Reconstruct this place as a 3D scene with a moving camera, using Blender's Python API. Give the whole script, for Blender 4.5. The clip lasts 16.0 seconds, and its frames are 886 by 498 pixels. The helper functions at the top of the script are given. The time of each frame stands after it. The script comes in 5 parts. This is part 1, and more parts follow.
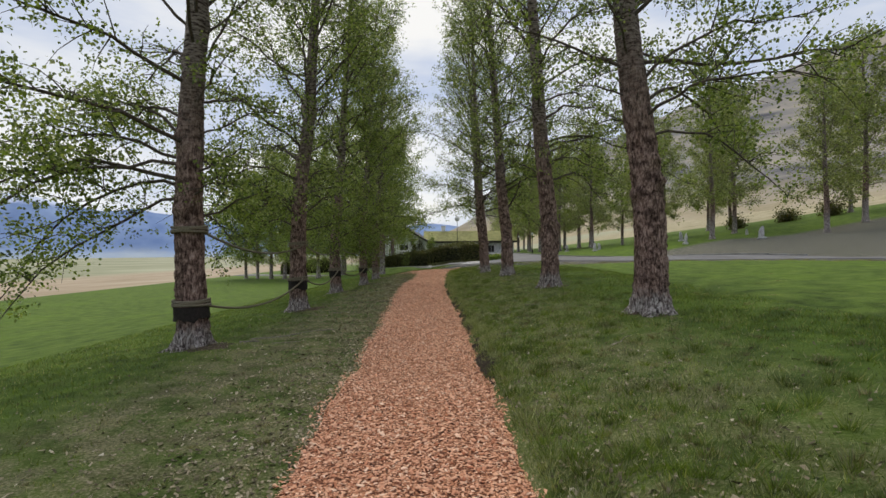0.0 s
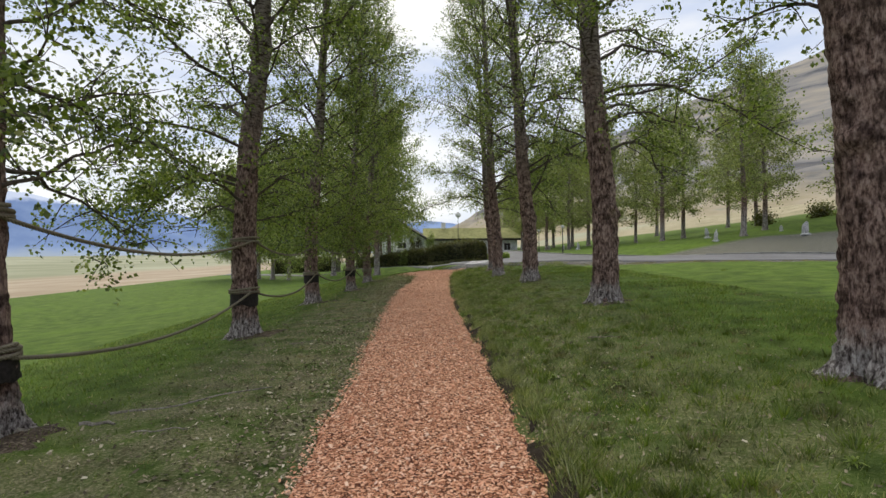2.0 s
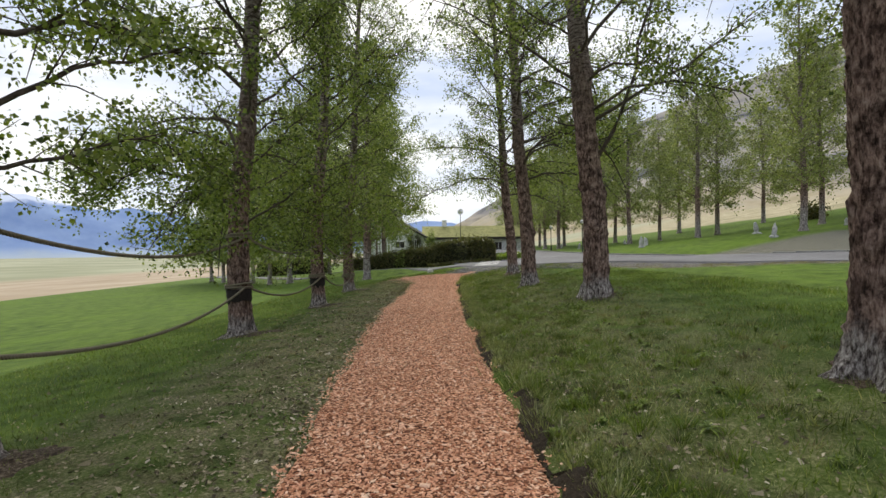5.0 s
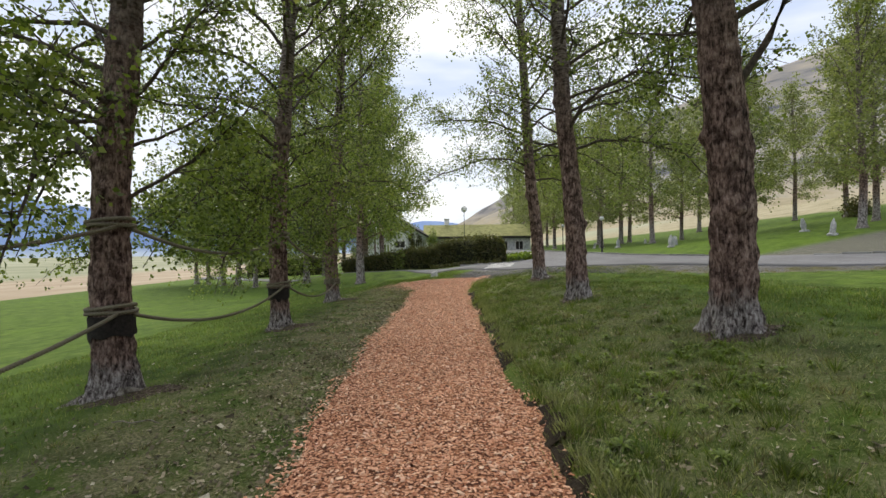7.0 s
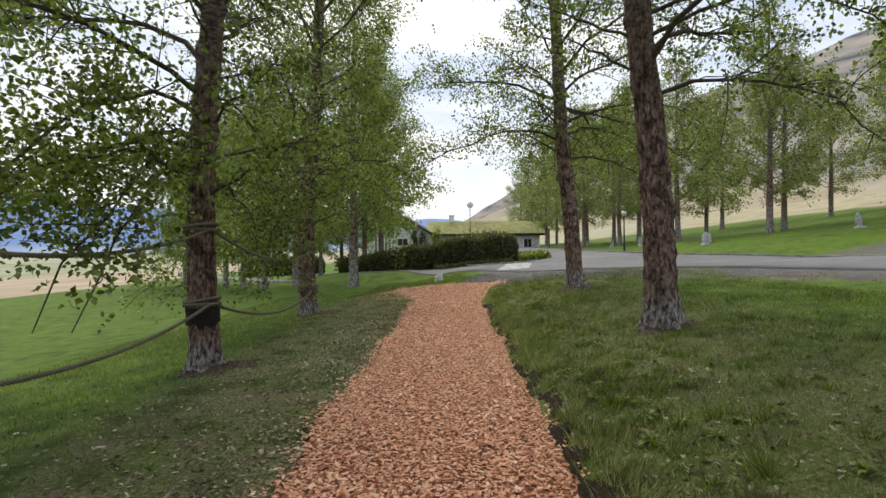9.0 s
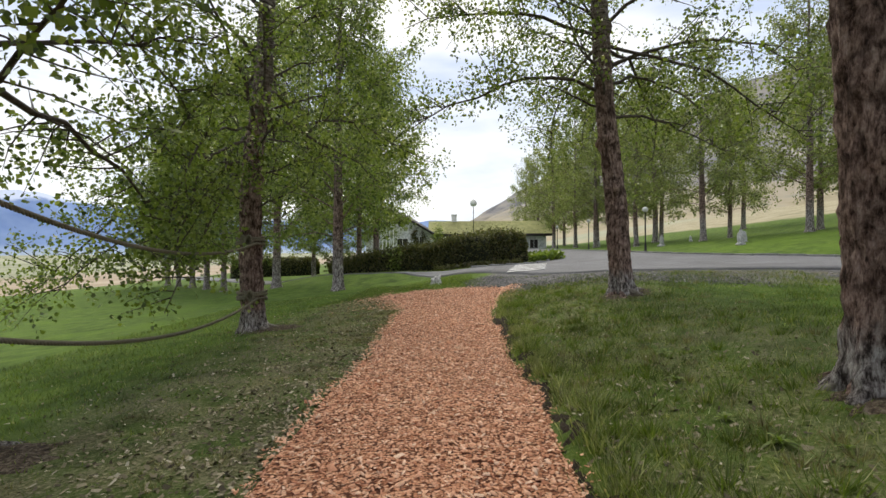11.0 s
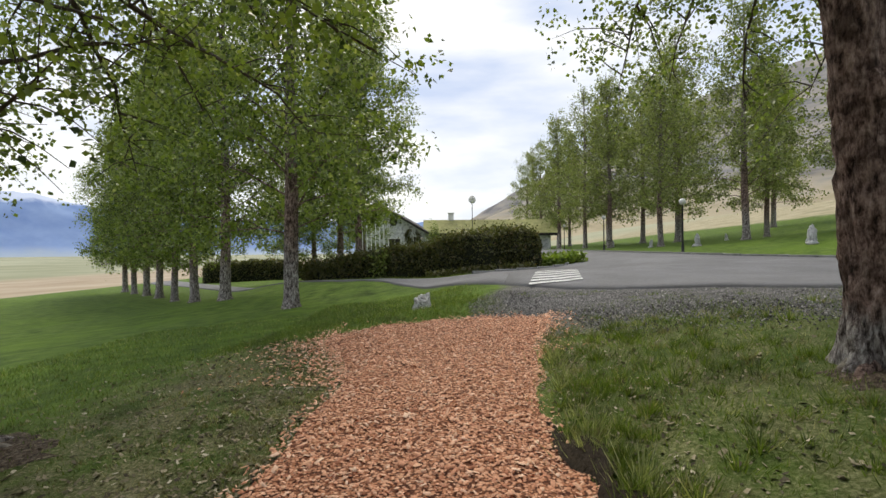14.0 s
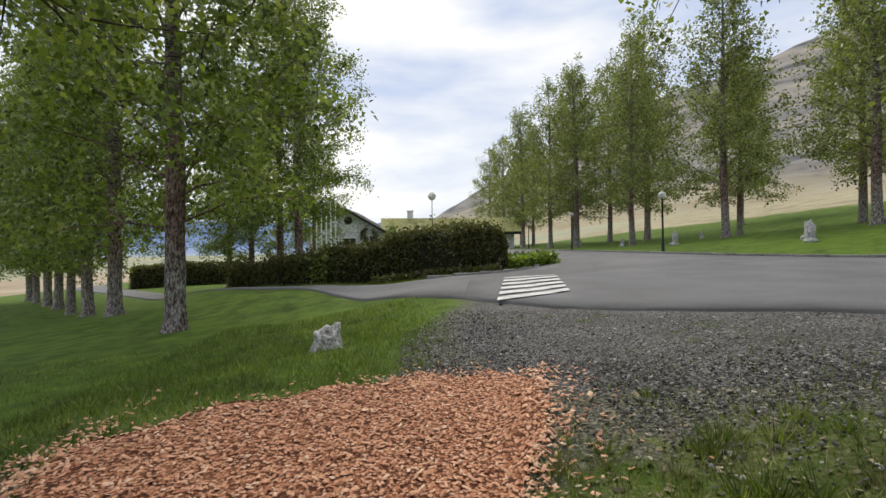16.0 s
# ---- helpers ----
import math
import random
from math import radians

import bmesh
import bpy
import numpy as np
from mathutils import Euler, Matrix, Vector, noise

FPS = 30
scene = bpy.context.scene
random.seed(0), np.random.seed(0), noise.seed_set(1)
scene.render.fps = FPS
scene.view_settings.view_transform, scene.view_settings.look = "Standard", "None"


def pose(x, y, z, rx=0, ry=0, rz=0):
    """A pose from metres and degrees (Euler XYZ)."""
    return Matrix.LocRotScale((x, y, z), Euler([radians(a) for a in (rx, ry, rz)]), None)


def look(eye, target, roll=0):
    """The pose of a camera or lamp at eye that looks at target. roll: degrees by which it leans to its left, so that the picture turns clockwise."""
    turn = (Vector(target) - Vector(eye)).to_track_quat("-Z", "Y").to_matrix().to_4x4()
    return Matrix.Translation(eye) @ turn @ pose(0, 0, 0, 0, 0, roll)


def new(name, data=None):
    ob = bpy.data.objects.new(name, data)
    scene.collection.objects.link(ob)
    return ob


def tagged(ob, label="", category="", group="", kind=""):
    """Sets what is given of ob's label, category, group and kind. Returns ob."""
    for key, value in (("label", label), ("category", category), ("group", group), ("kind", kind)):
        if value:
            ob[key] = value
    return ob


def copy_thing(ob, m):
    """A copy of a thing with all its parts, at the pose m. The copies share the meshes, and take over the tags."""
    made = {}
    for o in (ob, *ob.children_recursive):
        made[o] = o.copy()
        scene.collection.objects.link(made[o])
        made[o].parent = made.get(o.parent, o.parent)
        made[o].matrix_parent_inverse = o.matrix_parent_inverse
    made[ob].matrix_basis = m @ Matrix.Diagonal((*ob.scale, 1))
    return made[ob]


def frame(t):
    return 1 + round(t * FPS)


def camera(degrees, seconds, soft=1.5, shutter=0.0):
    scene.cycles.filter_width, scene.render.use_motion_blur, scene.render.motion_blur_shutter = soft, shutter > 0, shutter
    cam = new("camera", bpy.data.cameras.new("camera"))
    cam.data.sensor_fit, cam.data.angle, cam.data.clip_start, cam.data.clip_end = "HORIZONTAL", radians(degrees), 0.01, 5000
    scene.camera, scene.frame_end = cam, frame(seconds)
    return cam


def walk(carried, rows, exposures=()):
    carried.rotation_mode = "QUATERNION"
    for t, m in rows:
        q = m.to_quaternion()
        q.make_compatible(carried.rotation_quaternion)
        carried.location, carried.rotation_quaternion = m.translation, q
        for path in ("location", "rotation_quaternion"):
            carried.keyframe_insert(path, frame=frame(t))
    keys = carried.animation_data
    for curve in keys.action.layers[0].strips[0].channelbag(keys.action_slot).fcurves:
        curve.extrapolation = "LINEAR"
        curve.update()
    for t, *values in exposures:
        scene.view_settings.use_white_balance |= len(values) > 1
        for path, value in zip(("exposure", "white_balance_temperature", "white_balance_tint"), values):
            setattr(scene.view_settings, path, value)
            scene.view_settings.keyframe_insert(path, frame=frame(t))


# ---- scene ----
cam = camera(84.0, 16.0)
PATH = [
    (0, (0.408, -1.391, 1.594), (0.394, 0.609, 1.609), -0.5),
    (0.5, (0.394, -0.293, 1.606), (0.376, 1.707, 1.623), -0.5),
    (1, (0.381, 0.781, 1.62), (0.359, 2.781, 1.633), -0.4),
    (1.5, (0.295, 1.851, 1.63), (0.271, 3.851, 1.641), -0.4),
    (2, (0.167, 2.838, 1.645), (0.158, 4.838, 1.651), -0.5),
    (2.5, (0.073, 3.803, 1.624), (0.07, 5.803, 1.633), -0.8),
    (3, (0.01, 4.8, 1.632), (0.008, 6.8, 1.64), -0.8),
    (3.5, (-0.01, 5.828, 1.644), (-0.014, 7.828, 1.65), -0.8),
    (4, (0.025, 6.817, 1.639), (0.017, 8.817, 1.645), -0.8),
    (6.5, (-0.275, 11.979, 1.551), (-0.283, 13.979, 1.556), -0.7),
    (7, (-0.309, 12.936, 1.582), (-0.321, 14.936, 1.588), -0.7),
    (7.5, (-0.344, 13.811, 1.586), (-0.358, 15.811, 1.589), -0.6),
    (8, (-0.358, 14.691, 1.597), (-0.383, 16.691, 1.599), -0.6),
    (8.5, (-0.367, 15.531, 1.599), (-0.396, 17.531, 1.597), -0.8),
    (9, (-0.407, 16.408, 1.611), (-0.436, 18.408, 1.608), -0.6),
    (11.5, (-0.319, 20.612, 1.419), (-0.361, 22.612, 1.428), -0.4),
    (12, (-0.34, 21.533, 1.451), (-0.385, 23.533, 1.463), -0.5),
    (12.5, (-0.327, 22.437, 1.46), (-0.366, 24.436, 1.471), -0.6),
    (13, (-0.321, 23.35, 1.451), (-0.359, 25.349, 1.462), -0.6),
    (13.5, (-0.305, 24.223, 1.444), (-0.341, 26.222, 1.452), -0.5),
    (14, (-0.313, 25.047, 1.465), (-0.341, 27.047, 1.473), -0.5),
    (14.5, (-0.262, 25.918, 1.444), (-0.277, 27.918, 1.453), -0.6),
    (15, (-0.173, 26.795, 1.436), (-0.147, 28.795, 1.444), -0.6),
    (15.5, (-0.025, 27.649, 1.466), (0.06, 29.647, 1.472), -0.7),
    (16, (0.129, 28.417, 1.498), (0.252, 30.413, 1.503), -0.8),
]
walk(cam, [(t, look(eye, target, roll)) for t, eye, target, roll in PATH], [(0, -0.13), (2, 0.08), (4, 0.2), (9, 0.27), (12.5, 0.23), (14.5, 0.12), (16, 0.06)])

# ---- light ----
world = bpy.data.worlds.new("sky")
scene.world = world
world.use_nodes = True
wn, wl = world.node_tree.nodes, world.node_tree.links
wn.clear()
sky = wn.new("ShaderNodeTexSky")
sky.sky_type, sky.sun_disc = "NISHITA", False
sky.sun_elevation, sky.sun_rotation = radians(52), radians(350)
sky_dim = wn.new("ShaderNodeMixRGB")
sky_dim.blend_type = "MULTIPLY"
sky_dim.inputs[0].default_value = 1
sky_dim.inputs[2].default_value = (0.13, 0.13, 0.13, 1)
wl.new(sky.outputs[0], sky_dim.inputs[1])
wc = wn.new("ShaderNodeTexCoord")
wmap = wn.new("ShaderNodeMapping")
wmap.inputs["Scale"].default_value = (1.1, 1.1, 4.0)
wl.new(wc.outputs["Generated"], wmap.inputs[0])
cloud = wn.new("ShaderNodeTexNoise")
cloud.inputs["Scale"].default_value = 1.7
cloud.inputs["Detail"].default_value = 6
cloud.inputs["Roughness"].default_value = 0.5
wl.new(wmap.outputs[0], cloud.inputs["Vector"])
cloud_ramp = wn.new("ShaderNodeValToRGB")
cloud_ramp.color_ramp.elements[0].position, cloud_ramp.color_ramp.elements[0].color = 0.40, (0.64, 0.73, 0.93, 1)
cloud_ramp.color_ramp.elements[1].position, cloud_ramp.color_ramp.elements[1].color = 0.60, (1.18, 1.16, 1.11, 1)
wl.new(cloud.outputs["Fac"], cloud_ramp.inputs[0])
sky_mix = wn.new("ShaderNodeMixRGB")
sky_mix.inputs[0].default_value = 0.9
wl.new(sky_dim.outputs[0], sky_mix.inputs[1])
wl.new(cloud_ramp.outputs[0], sky_mix.inputs[2])
bg = wn.new("ShaderNodeBackground")
bg.inputs["Strength"].default_value = 0.92
wl.new(sky_mix.outputs[0], bg.inputs["Color"])
wout = wn.new("ShaderNodeOutputWorld")
wl.new(bg.outputs[0], wout.inputs["Surface"])

sun = new("sun", bpy.data.lights.new("sun", "SUN"))
sun.data.energy, sun.data.angle, sun.data.color = 2.25, radians(25), (1.0, 0.92, 0.74)
sun.matrix_world = look((-8, 60, 60), (0, 15, 0))


# ---- materials ----
def material(name, rough=0.8, spec=0.3):
    m = bpy.data.materials.new(name)
    m.use_nodes = True
    b = m.node_tree.nodes["Principled BSDF"]
    b.inputs["Roughness"].default_value = rough
    b.inputs["Specular IOR Level"].default_value = spec
    return m, m.node_tree.nodes, m.node_tree.links, b


def noise_tex(n, l, scale, detail=4, vec=None, rough=0.55):
    t = n.new("ShaderNodeTexNoise")
    t.inputs["Scale"].default_value, t.inputs["Detail"].default_value, t.inputs["Roughness"].default_value = scale, detail, rough
    if vec is not None:
        l.new(vec, t.inputs["Vector"])
    return t.outputs["Fac"]


def ramp(n, l, fac, stops):
    r = n.new("ShaderNodeValToRGB")
    el = r.color_ramp.elements
    while len(el) < len(stops):
        el.new(0.5)
    for e, (p, c) in zip(el, stops):
        e.position, e.color = p, (*c, 1)
    l.new(fac, r.inputs[0])
    return r.outputs[0]


def mix(n, l, fac, a, b, mode="MIX"):
    m = n.new("ShaderNodeMixRGB")
    m.blend_type = mode
    for i, v in ((0, fac), (1, a), (2, b)):
        if isinstance(v, (int, float)):
            m.inputs[i].default_value = v
        elif isinstance(v, tuple):
            m.inputs[i].default_value = (*v, 1)
        else:
            l.new(v, m.inputs[i])
    return m.outputs[0]


def math_node(n, l, op, a, b=0.0, clamp=False):
    m = n.new("ShaderNodeMath")
    m.operation, m.use_clamp = op, clamp
    for i, v in ((0, a), (1, b)):
        if isinstance(v, (int, float)):
            m.inputs[i].default_value = v
        else:
            l.new(v, m.inputs[i])
    return m.outputs[0]


def step(n, l, v, lo, hi):
    m = n.new("ShaderNodeMapRange")
    m.interpolation_type = "SMOOTHSTEP"
    l.new(v, m.inputs["Value"])
    m.inputs["From Min"].default_value, m.inputs["From Max"].default_value = lo, hi
    return m.outputs[0]


def bump(n, l, b, height, strength, dist):
    u = n.new("ShaderNodeBump")
    u.inputs["Strength"].default_value, u.inputs["Distance"].default_value = strength, dist
    l.new(height, u.inputs["Height"])
    l.new(u.outputs[0], b.inputs["Normal"])


def position(n, l):
    g = n.new("ShaderNodeNewGeometry")
    s = n.new("ShaderNodeSeparateXYZ")
    l.new(g.outputs["Position"], s.inputs[0])
    return g.outputs["Position"], s.outputs[0], s.outputs[1], s.outputs[2]


def island_random(n):
    return n.new("ShaderNodeNewGeometry").outputs["Random Per Island"]


def ground_material():
    m, n, l, b = material("lawn_and_fields", 0.9, 0.15)
    pos, x, y, z = position(n, l)
    fine = noise_tex(n, l, 38, 5, pos, 0.7)
    mid = noise_tex(n, l, 2.2, 5, pos, 0.6)
    big = noise_tex(n, l, 0.35, 4, pos)
    green = ramp(n, l, mid, [(0.3, (0.042, 0.078, 0.010)), (0.5, (0.085, 0.142, 0.020)), (0.7, (0.138, 0.198, 0.036))])
    green = mix(n, l, math_node(n, l, "MULTIPLY", step(n, l, big, 0.45, 0.7), 0.5), green, (0.12, 0.20, 0.018))
    # worn, littered turf along the path
    off = math_node(n, l, "ABSOLUTE", math_node(n, l, "ADD", x, 1.6))
    near = math_node(n, l, "SUBTRACT", 1.0, step(n, l, off, 1.2, 2.6))
    bank = math_node(n, l, "MULTIPLY", step(n, l, x, 0.2, 0.9), math_node(n, l, "SUBTRACT", 1.0, step(n, l, x, 2.4, 4.6)))
    near = math_node(n, l, "MAXIMUM", near, math_node(n, l, "MULTIPLY", bank, 0.75))
    stop = math_node(n, l, "SUBTRACT", 1.0, step(n, l, y, 29.5, 33))
    patch = step(n, l, math_node(n, l, "ADD", mid, math_node(n, l, "MULTIPLY", fine, 0.35)), 0.50, 0.78)
    worn = ramp(n, l, fine, [(0.3, (0.070, 0.068, 0.032)), (0.5, (0.165, 0.155, 0.085)), (0.72, (0.34, 0.31, 0.20))])
    green = mix(n, l, math_node(n, l, "MULTIPLY", math_node(n, l, "MULTIPLY", near, stop), math_node(n, l, "ADD", math_node(n, l, "MULTIPLY", patch, 0.8), 0.08)), green, worn)
    green = mix(n, l, 0.55, green, ramp(n, l, fine, [(0.25, (0.35, 0.35, 0.35)), (0.75, (1.5, 1.5, 1.5))]), "MULTIPLY")
    mown = math_node(n, l, "MULTIPLY", step(n, l, x, -7, -4.4), math_node(n, l, "SUBTRACT", 1.0, step(n, l, x, 7, 11)))
    green = mix(n, l, math_node(n, l, "ADD", math_node(n, l, "MULTIPLY", mown, 0.45), 0.12), green, ramp(n, l, noise_tex(n, l, 1.9, 5, pos, 0.65), [(0.36, (0.5, 0.48, 0.45)), (0.5, (1.0, 1.0, 1.0)), (0.66, (1.3, 1.25, 1.2))]), "MULTIPLY")
    # dry field, then pasture, then the far shore
    edge = math_node(n, l, "ADD", x, math_node(n, l, "MULTIPLY", noise_tex(n, l, 0.09, 3, pos), 10))
    tan = ramp(n, l, noise_tex(n, l, 0.05, 5, pos), [(0.35, (0.30, 0.235, 0.165)), (0.65, (0.42, 0.35, 0.26))])
    field = math_node(n, l, "SUBTRACT", 1.0, step(n, l, edge, -34.5, -31))
    col = mix(n, l, field, green, tan)
    past = ramp(n, l, noise_tex(n, l, 0.006, 4, pos), [(0.4, (0.24, 0.25, 0.16)), (0.62, (0.36, 0.36, 0.26))])
    col = mix(n, l, math_node(n, l, "SUBTRACT", 1.0, step(n, l, x, -330, -150)), col, past)
    far = step(n, l, y, 110, 160)
    rise = math_node(n, l, "ADD", math_node(n, l, "ADD", x, math_node(n, l, "MULTIPLY", y, 0.25)), math_node(n, l, "MULTIPLY", noise_tex(n, l, 0.2, 4, pos), 6))
    col = mix(n, l, step(n, l, rise, 55.5, 58.5), col, ramp(n, l, noise_tex(n, l, 0.4, 6, pos, 0.65), [(0.35, (0.24, 0.22, 0.13)), (0.6, (0.40, 0.35, 0.24))]))
    col = mix(n, l, math_node(n, l, "MULTIPLY", far, math_node(n, l, "SUBTRACT", 1.0, field)), col, past)
    l.new(col, b.inputs["Base Color"])
    # gravel and bare soil thinning out into the turf by the road
    stone = noise_tex(n, l, 46, 6, pos, 0.7)
    grit = ramp(n, l, stone, [(0.40, (0.03, 0.029, 0.027)), (0.5, (0.12, 0.113, 0.10)), (0.62, (0.33, 0.315, 0.29))])
    rag = math_node(n, l, "MULTIPLY", math_node(n, l, "SUBTRACT", noise_tex(n, l, 5, 6, pos, 0.7), 0.5), 1.5)
    west = math_node(n, l, "ADD", math_node(n, l, "SUBTRACT", math_node(n, l, "ADD", x, 8.1), math_node(n, l, "MULTIPLY", y, 0.244)), rag)
    south = math_node(n, l, "ADD", math_node(n, l, "ADD", y, math_node(n, l, "MULTIPLY", math_node(n, l, "MAXIMUM", math_node(n, l, "SUBTRACT", x, 2.2), 0.0), 0.75)), math_node(n, l, "SUBTRACT", rag, 30.6))
    shoulder = math_node(n, l, "MULTIPLY", step(n, l, west, -0.1, 0.25), step(n, l, south, -0.1, 0.3))
    shoulder = math_node(n, l, "MULTIPLY", shoulder, math_node(n, l, "SUBTRACT", 1.0, step(n, l, y, 37, 38)))
    col = mix(n, l, math_node(n, l, "MULTIPLY", shoulder, 0.9), col, grit)
    l.new(col, b.inputs["Base Color"])
    bump(n, l, b, fine, 0.8, 0.03)
    return m


def speckled(name, stops, scale, rough=0.9, depth=0.01, detail=6, big=None):
    m, n, l, b = material(name, rough, 0.25)
    pos = position(n, l)[0]
    f = noise_tex(n, l, scale, detail, pos, 0.7)
    c = ramp(n, l, f, stops)
    if big:
        c = mix(n, l, 0.7, c, ramp(n, l, noise_tex(n, l, big, 4, pos), [(0.3, (0.6, 0.6, 0.6)), (0.7, (1.25, 1.25, 1.25))]), "MULTIPLY")
    l.new(c, b.inputs["Base Color"])
    bump(n, l, b, f, 0.8, depth)
    return m


def bark_material(name="poplar_bark", foot_lo=0.42, foot_hi=0.72):
    m, n, l, b = material(name, 0.9, 0.15)
    tc = n.new("ShaderNodeTexCoord").outputs["Object"]
    mp = n.new("ShaderNodeMapping")
    mp.inputs["Scale"].default_value = (1, 1, 0.34)
    l.new(tc, mp.inputs[0])
    sep = n.new("ShaderNodeSeparateXYZ")
    l.new(tc, sep.inputs[0])
    z = sep.outputs[2]
    ridge = noise_tex(n, l, 27, 6, mp.outputs[0], 0.72)
    plates = noise_tex(n, l, 7, 5, tc, 0.65)
    rough = ramp(n, l, ridge, [(0.36, (0.026, 0.017, 0.015)), (0.45, (0.135, 0.092, 0.080)), (0.56, (0.30, 0.225, 0.198)), (0.7, (0.46, 0.385, 0.35))])
    rough = mix(n, l, 0.75, rough, ramp(n, l, plates, [(0.40, (0.22, 0.16, 0.15)), (0.48, (0.85, 0.78, 0.76)), (0.60, (1.4, 1.32, 1.3))]), "MULTIPLY")
    mp2 = n.new("ShaderNodeMapping")
    mp2.inputs["Scale"].default_value = (1, 1, 3.0)
    l.new(tc, mp2.inputs[0])
    lent = noise_tex(n, l, 9, 4, mp2.outputs[0], 0.6)
    smooth = ramp(n, l, lent, [(0.40, (0.045, 0.032, 0.028)), (0.50, (0.19, 0.16, 0.14)), (0.66, (0.33, 0.29, 0.26))])
    zz = math_node(n, l, "ADD", z, math_node(n, l, "MULTIPLY", plates, 1.6))
    col = mix(n, l, step(n, l, zz, 3.6, 6.5), rough, smooth)
    foot = math_node(n, l, "SUBTRACT", 1.0, step(n, l, math_node(n, l, "ADD", z, math_node(n, l, "MULTIPLY", plates, 0.35)), foot_lo, foot_hi))
    pale = ramp(n, l, ridge, [(0.40, (0.04, 0.033, 0.032)), (0.50, (0.26, 0.235, 0.23)), (0.64, (0.64, 0.62, 0.61))])
    col = mix(n, l, math_node(n, l, "MULTIPLY", foot, 0.85), col, pale)
    l.new(col, b.inputs["Base Color"])
    bump(n, l, b, ridge, 1.0, 0.05)
    return m


def leaf_material(name, lo, hi, old, patches=False):
    m, n, l, b = material(name, 0.42, 0.5)
    r = island_random(n)
    col = ramp(n, l, r, [(0.0, lo), (0.55, hi), (0.86, hi), (1.0, old)])
    if patches:
        col = mix(n, l, 0.85, col, ramp(n, l, noise_tex(n, l, 1.9, 5, position(n, l)[0], 0.65), [(0.36, (0.42, 0.40, 0.38)), (0.5, (0.95, 0.95, 0.95)), (0.66, (1.25, 1.2, 1.15))]), "MULTIPLY")
    l.new(col, b.inputs["Base Color"])
    tr = n.new("ShaderNodeBsdfTranslucent")
    l.new(mix(n, l, 1.0, col, (1.5, 1.7, 0.6), "MULTIPLY"), tr.inputs["Color"])
    ms = n.new("ShaderNodeMixShader")
    ms.inputs[0].default_value = 0.38
    l.new(b.outputs[0], ms.inputs[1])
    l.new(tr.outputs[0], ms.inputs[2])
    l.new(ms.outputs[0], n["Material Output"].inputs["Surface"])
    return m


def island_material(name, stops, rough=0.8, patches=False):
    m, n, l, b = material(name, rough, 0.25)
    col = ramp(n, l, island_random(n), stops)
    pos = position(n, l)[0]
    col = mix(n, l, 0.5, col, ramp(n, l, noise_tex(n, l, 60, 4, pos), [(0.3, (0.55, 0.55, 0.55)), (0.7, (1.3, 1.3, 1.3))]), "MULTIPLY")
    if patches:
        col = mix(n, l, 0.85, col, ramp(n, l, noise_tex(n, l, 2.1, 5, pos, 0.65), [(0.36, (0.42, 0.40, 0.38)), (0.5, (0.95, 0.95, 0.95)), (0.66, (1.25, 1.2, 1.15))]), "MULTIPLY")
    l.new(col, b.inputs["Base Color"])
    return m


M_GROUND = ground_material()


def chip_bed_material():
    m, n, l, b = material("wood_chip_bed", 0.9, 0.2)
    pos = position(n, l)[0]
    warp = n.new("ShaderNodeVectorMath")
    warp.operation = "MULTIPLY_ADD"
    nz = n.new("ShaderNodeTexNoise")
    nz.inputs["Scale"].default_value = 40
    l.new(pos, nz.inputs["Vector"])
    l.new(nz.outputs["Color"], warp.inputs[0])
    warp.inputs[1].default_value = (0.02, 0.02, 0.02)
    l.new(pos, warp.inputs[2])
    v = n.new("ShaderNodeTexVoronoi")
    v.inputs["Scale"].default_value = 48
    l.new(warp.outputs[0], v.inputs["Vector"])
    sp = n.new("ShaderNodeSeparateColor")
    l.new(v.outputs["Color"], sp.inputs[0])
    col = ramp(n, l, sp.outputs[0], [(0.0, (0.09, 0.030, 0.016)), (0.25, (0.34, 0.14, 0.075)), (0.6, (0.56, 0.27, 0.16)), (1.0, (0.72, 0.42, 0.28))])
    col = mix(n, l, step(n, l, v.outputs["Distance"], 0.45, 0.75), col, (0.08, 0.028, 0.016))
    l.new(col, b.inputs["Base Color"])
    bump(n, l, b, sp.outputs[1], 0.8, 0.02)
    return m


M_CHIPBED = chip_bed_material()
M_CHIP = island_material("wood_chips", [(0.0, (0.40, 0.16, 0.09)), (0.2, (0.68, 0.34, 0.21)), (0.75, (0.82, 0.49, 0.33)), (1.0, (0.89, 0.64, 0.48))])
M_ASPHALT = speckled("asphalt", [(0.35, (0.115, 0.115, 0.125)), (0.65, (0.20, 0.20, 0.215))], 90, 0.8, 0.006, 5, 0.5)
M_PAINT = speckled("road_paint", [(0.35, (0.42, 0.42, 0.43)), (0.6, (0.74, 0.74, 0.74))], 30, 0.7, 0.002, 5, 3)
M_GRAVEL = speckled("dark_gravel", [(0.40, (0.028, 0.027, 0.028)), (0.5, (0.12, 0.115, 0.115)), (0.62, (0.33, 0.32, 0.315))], 46, 0.95, 0.04, 6, 1.6)
M_STONE_BIT = island_material("gravel_stones", [(0.0, (0.03, 0.029, 0.03)), (0.6, (0.14, 0.137, 0.14)), (0.85, (0.26, 0.255, 0.255)), (1.0, (0.48, 0.47, 0.46))], 0.9)
M_SOIL = speckled("dark_soil", [(0.35, (0.012, 0.009, 0.006)), (0.65, (0.060, 0.045, 0.030))], 40, 0.95, 0.03)
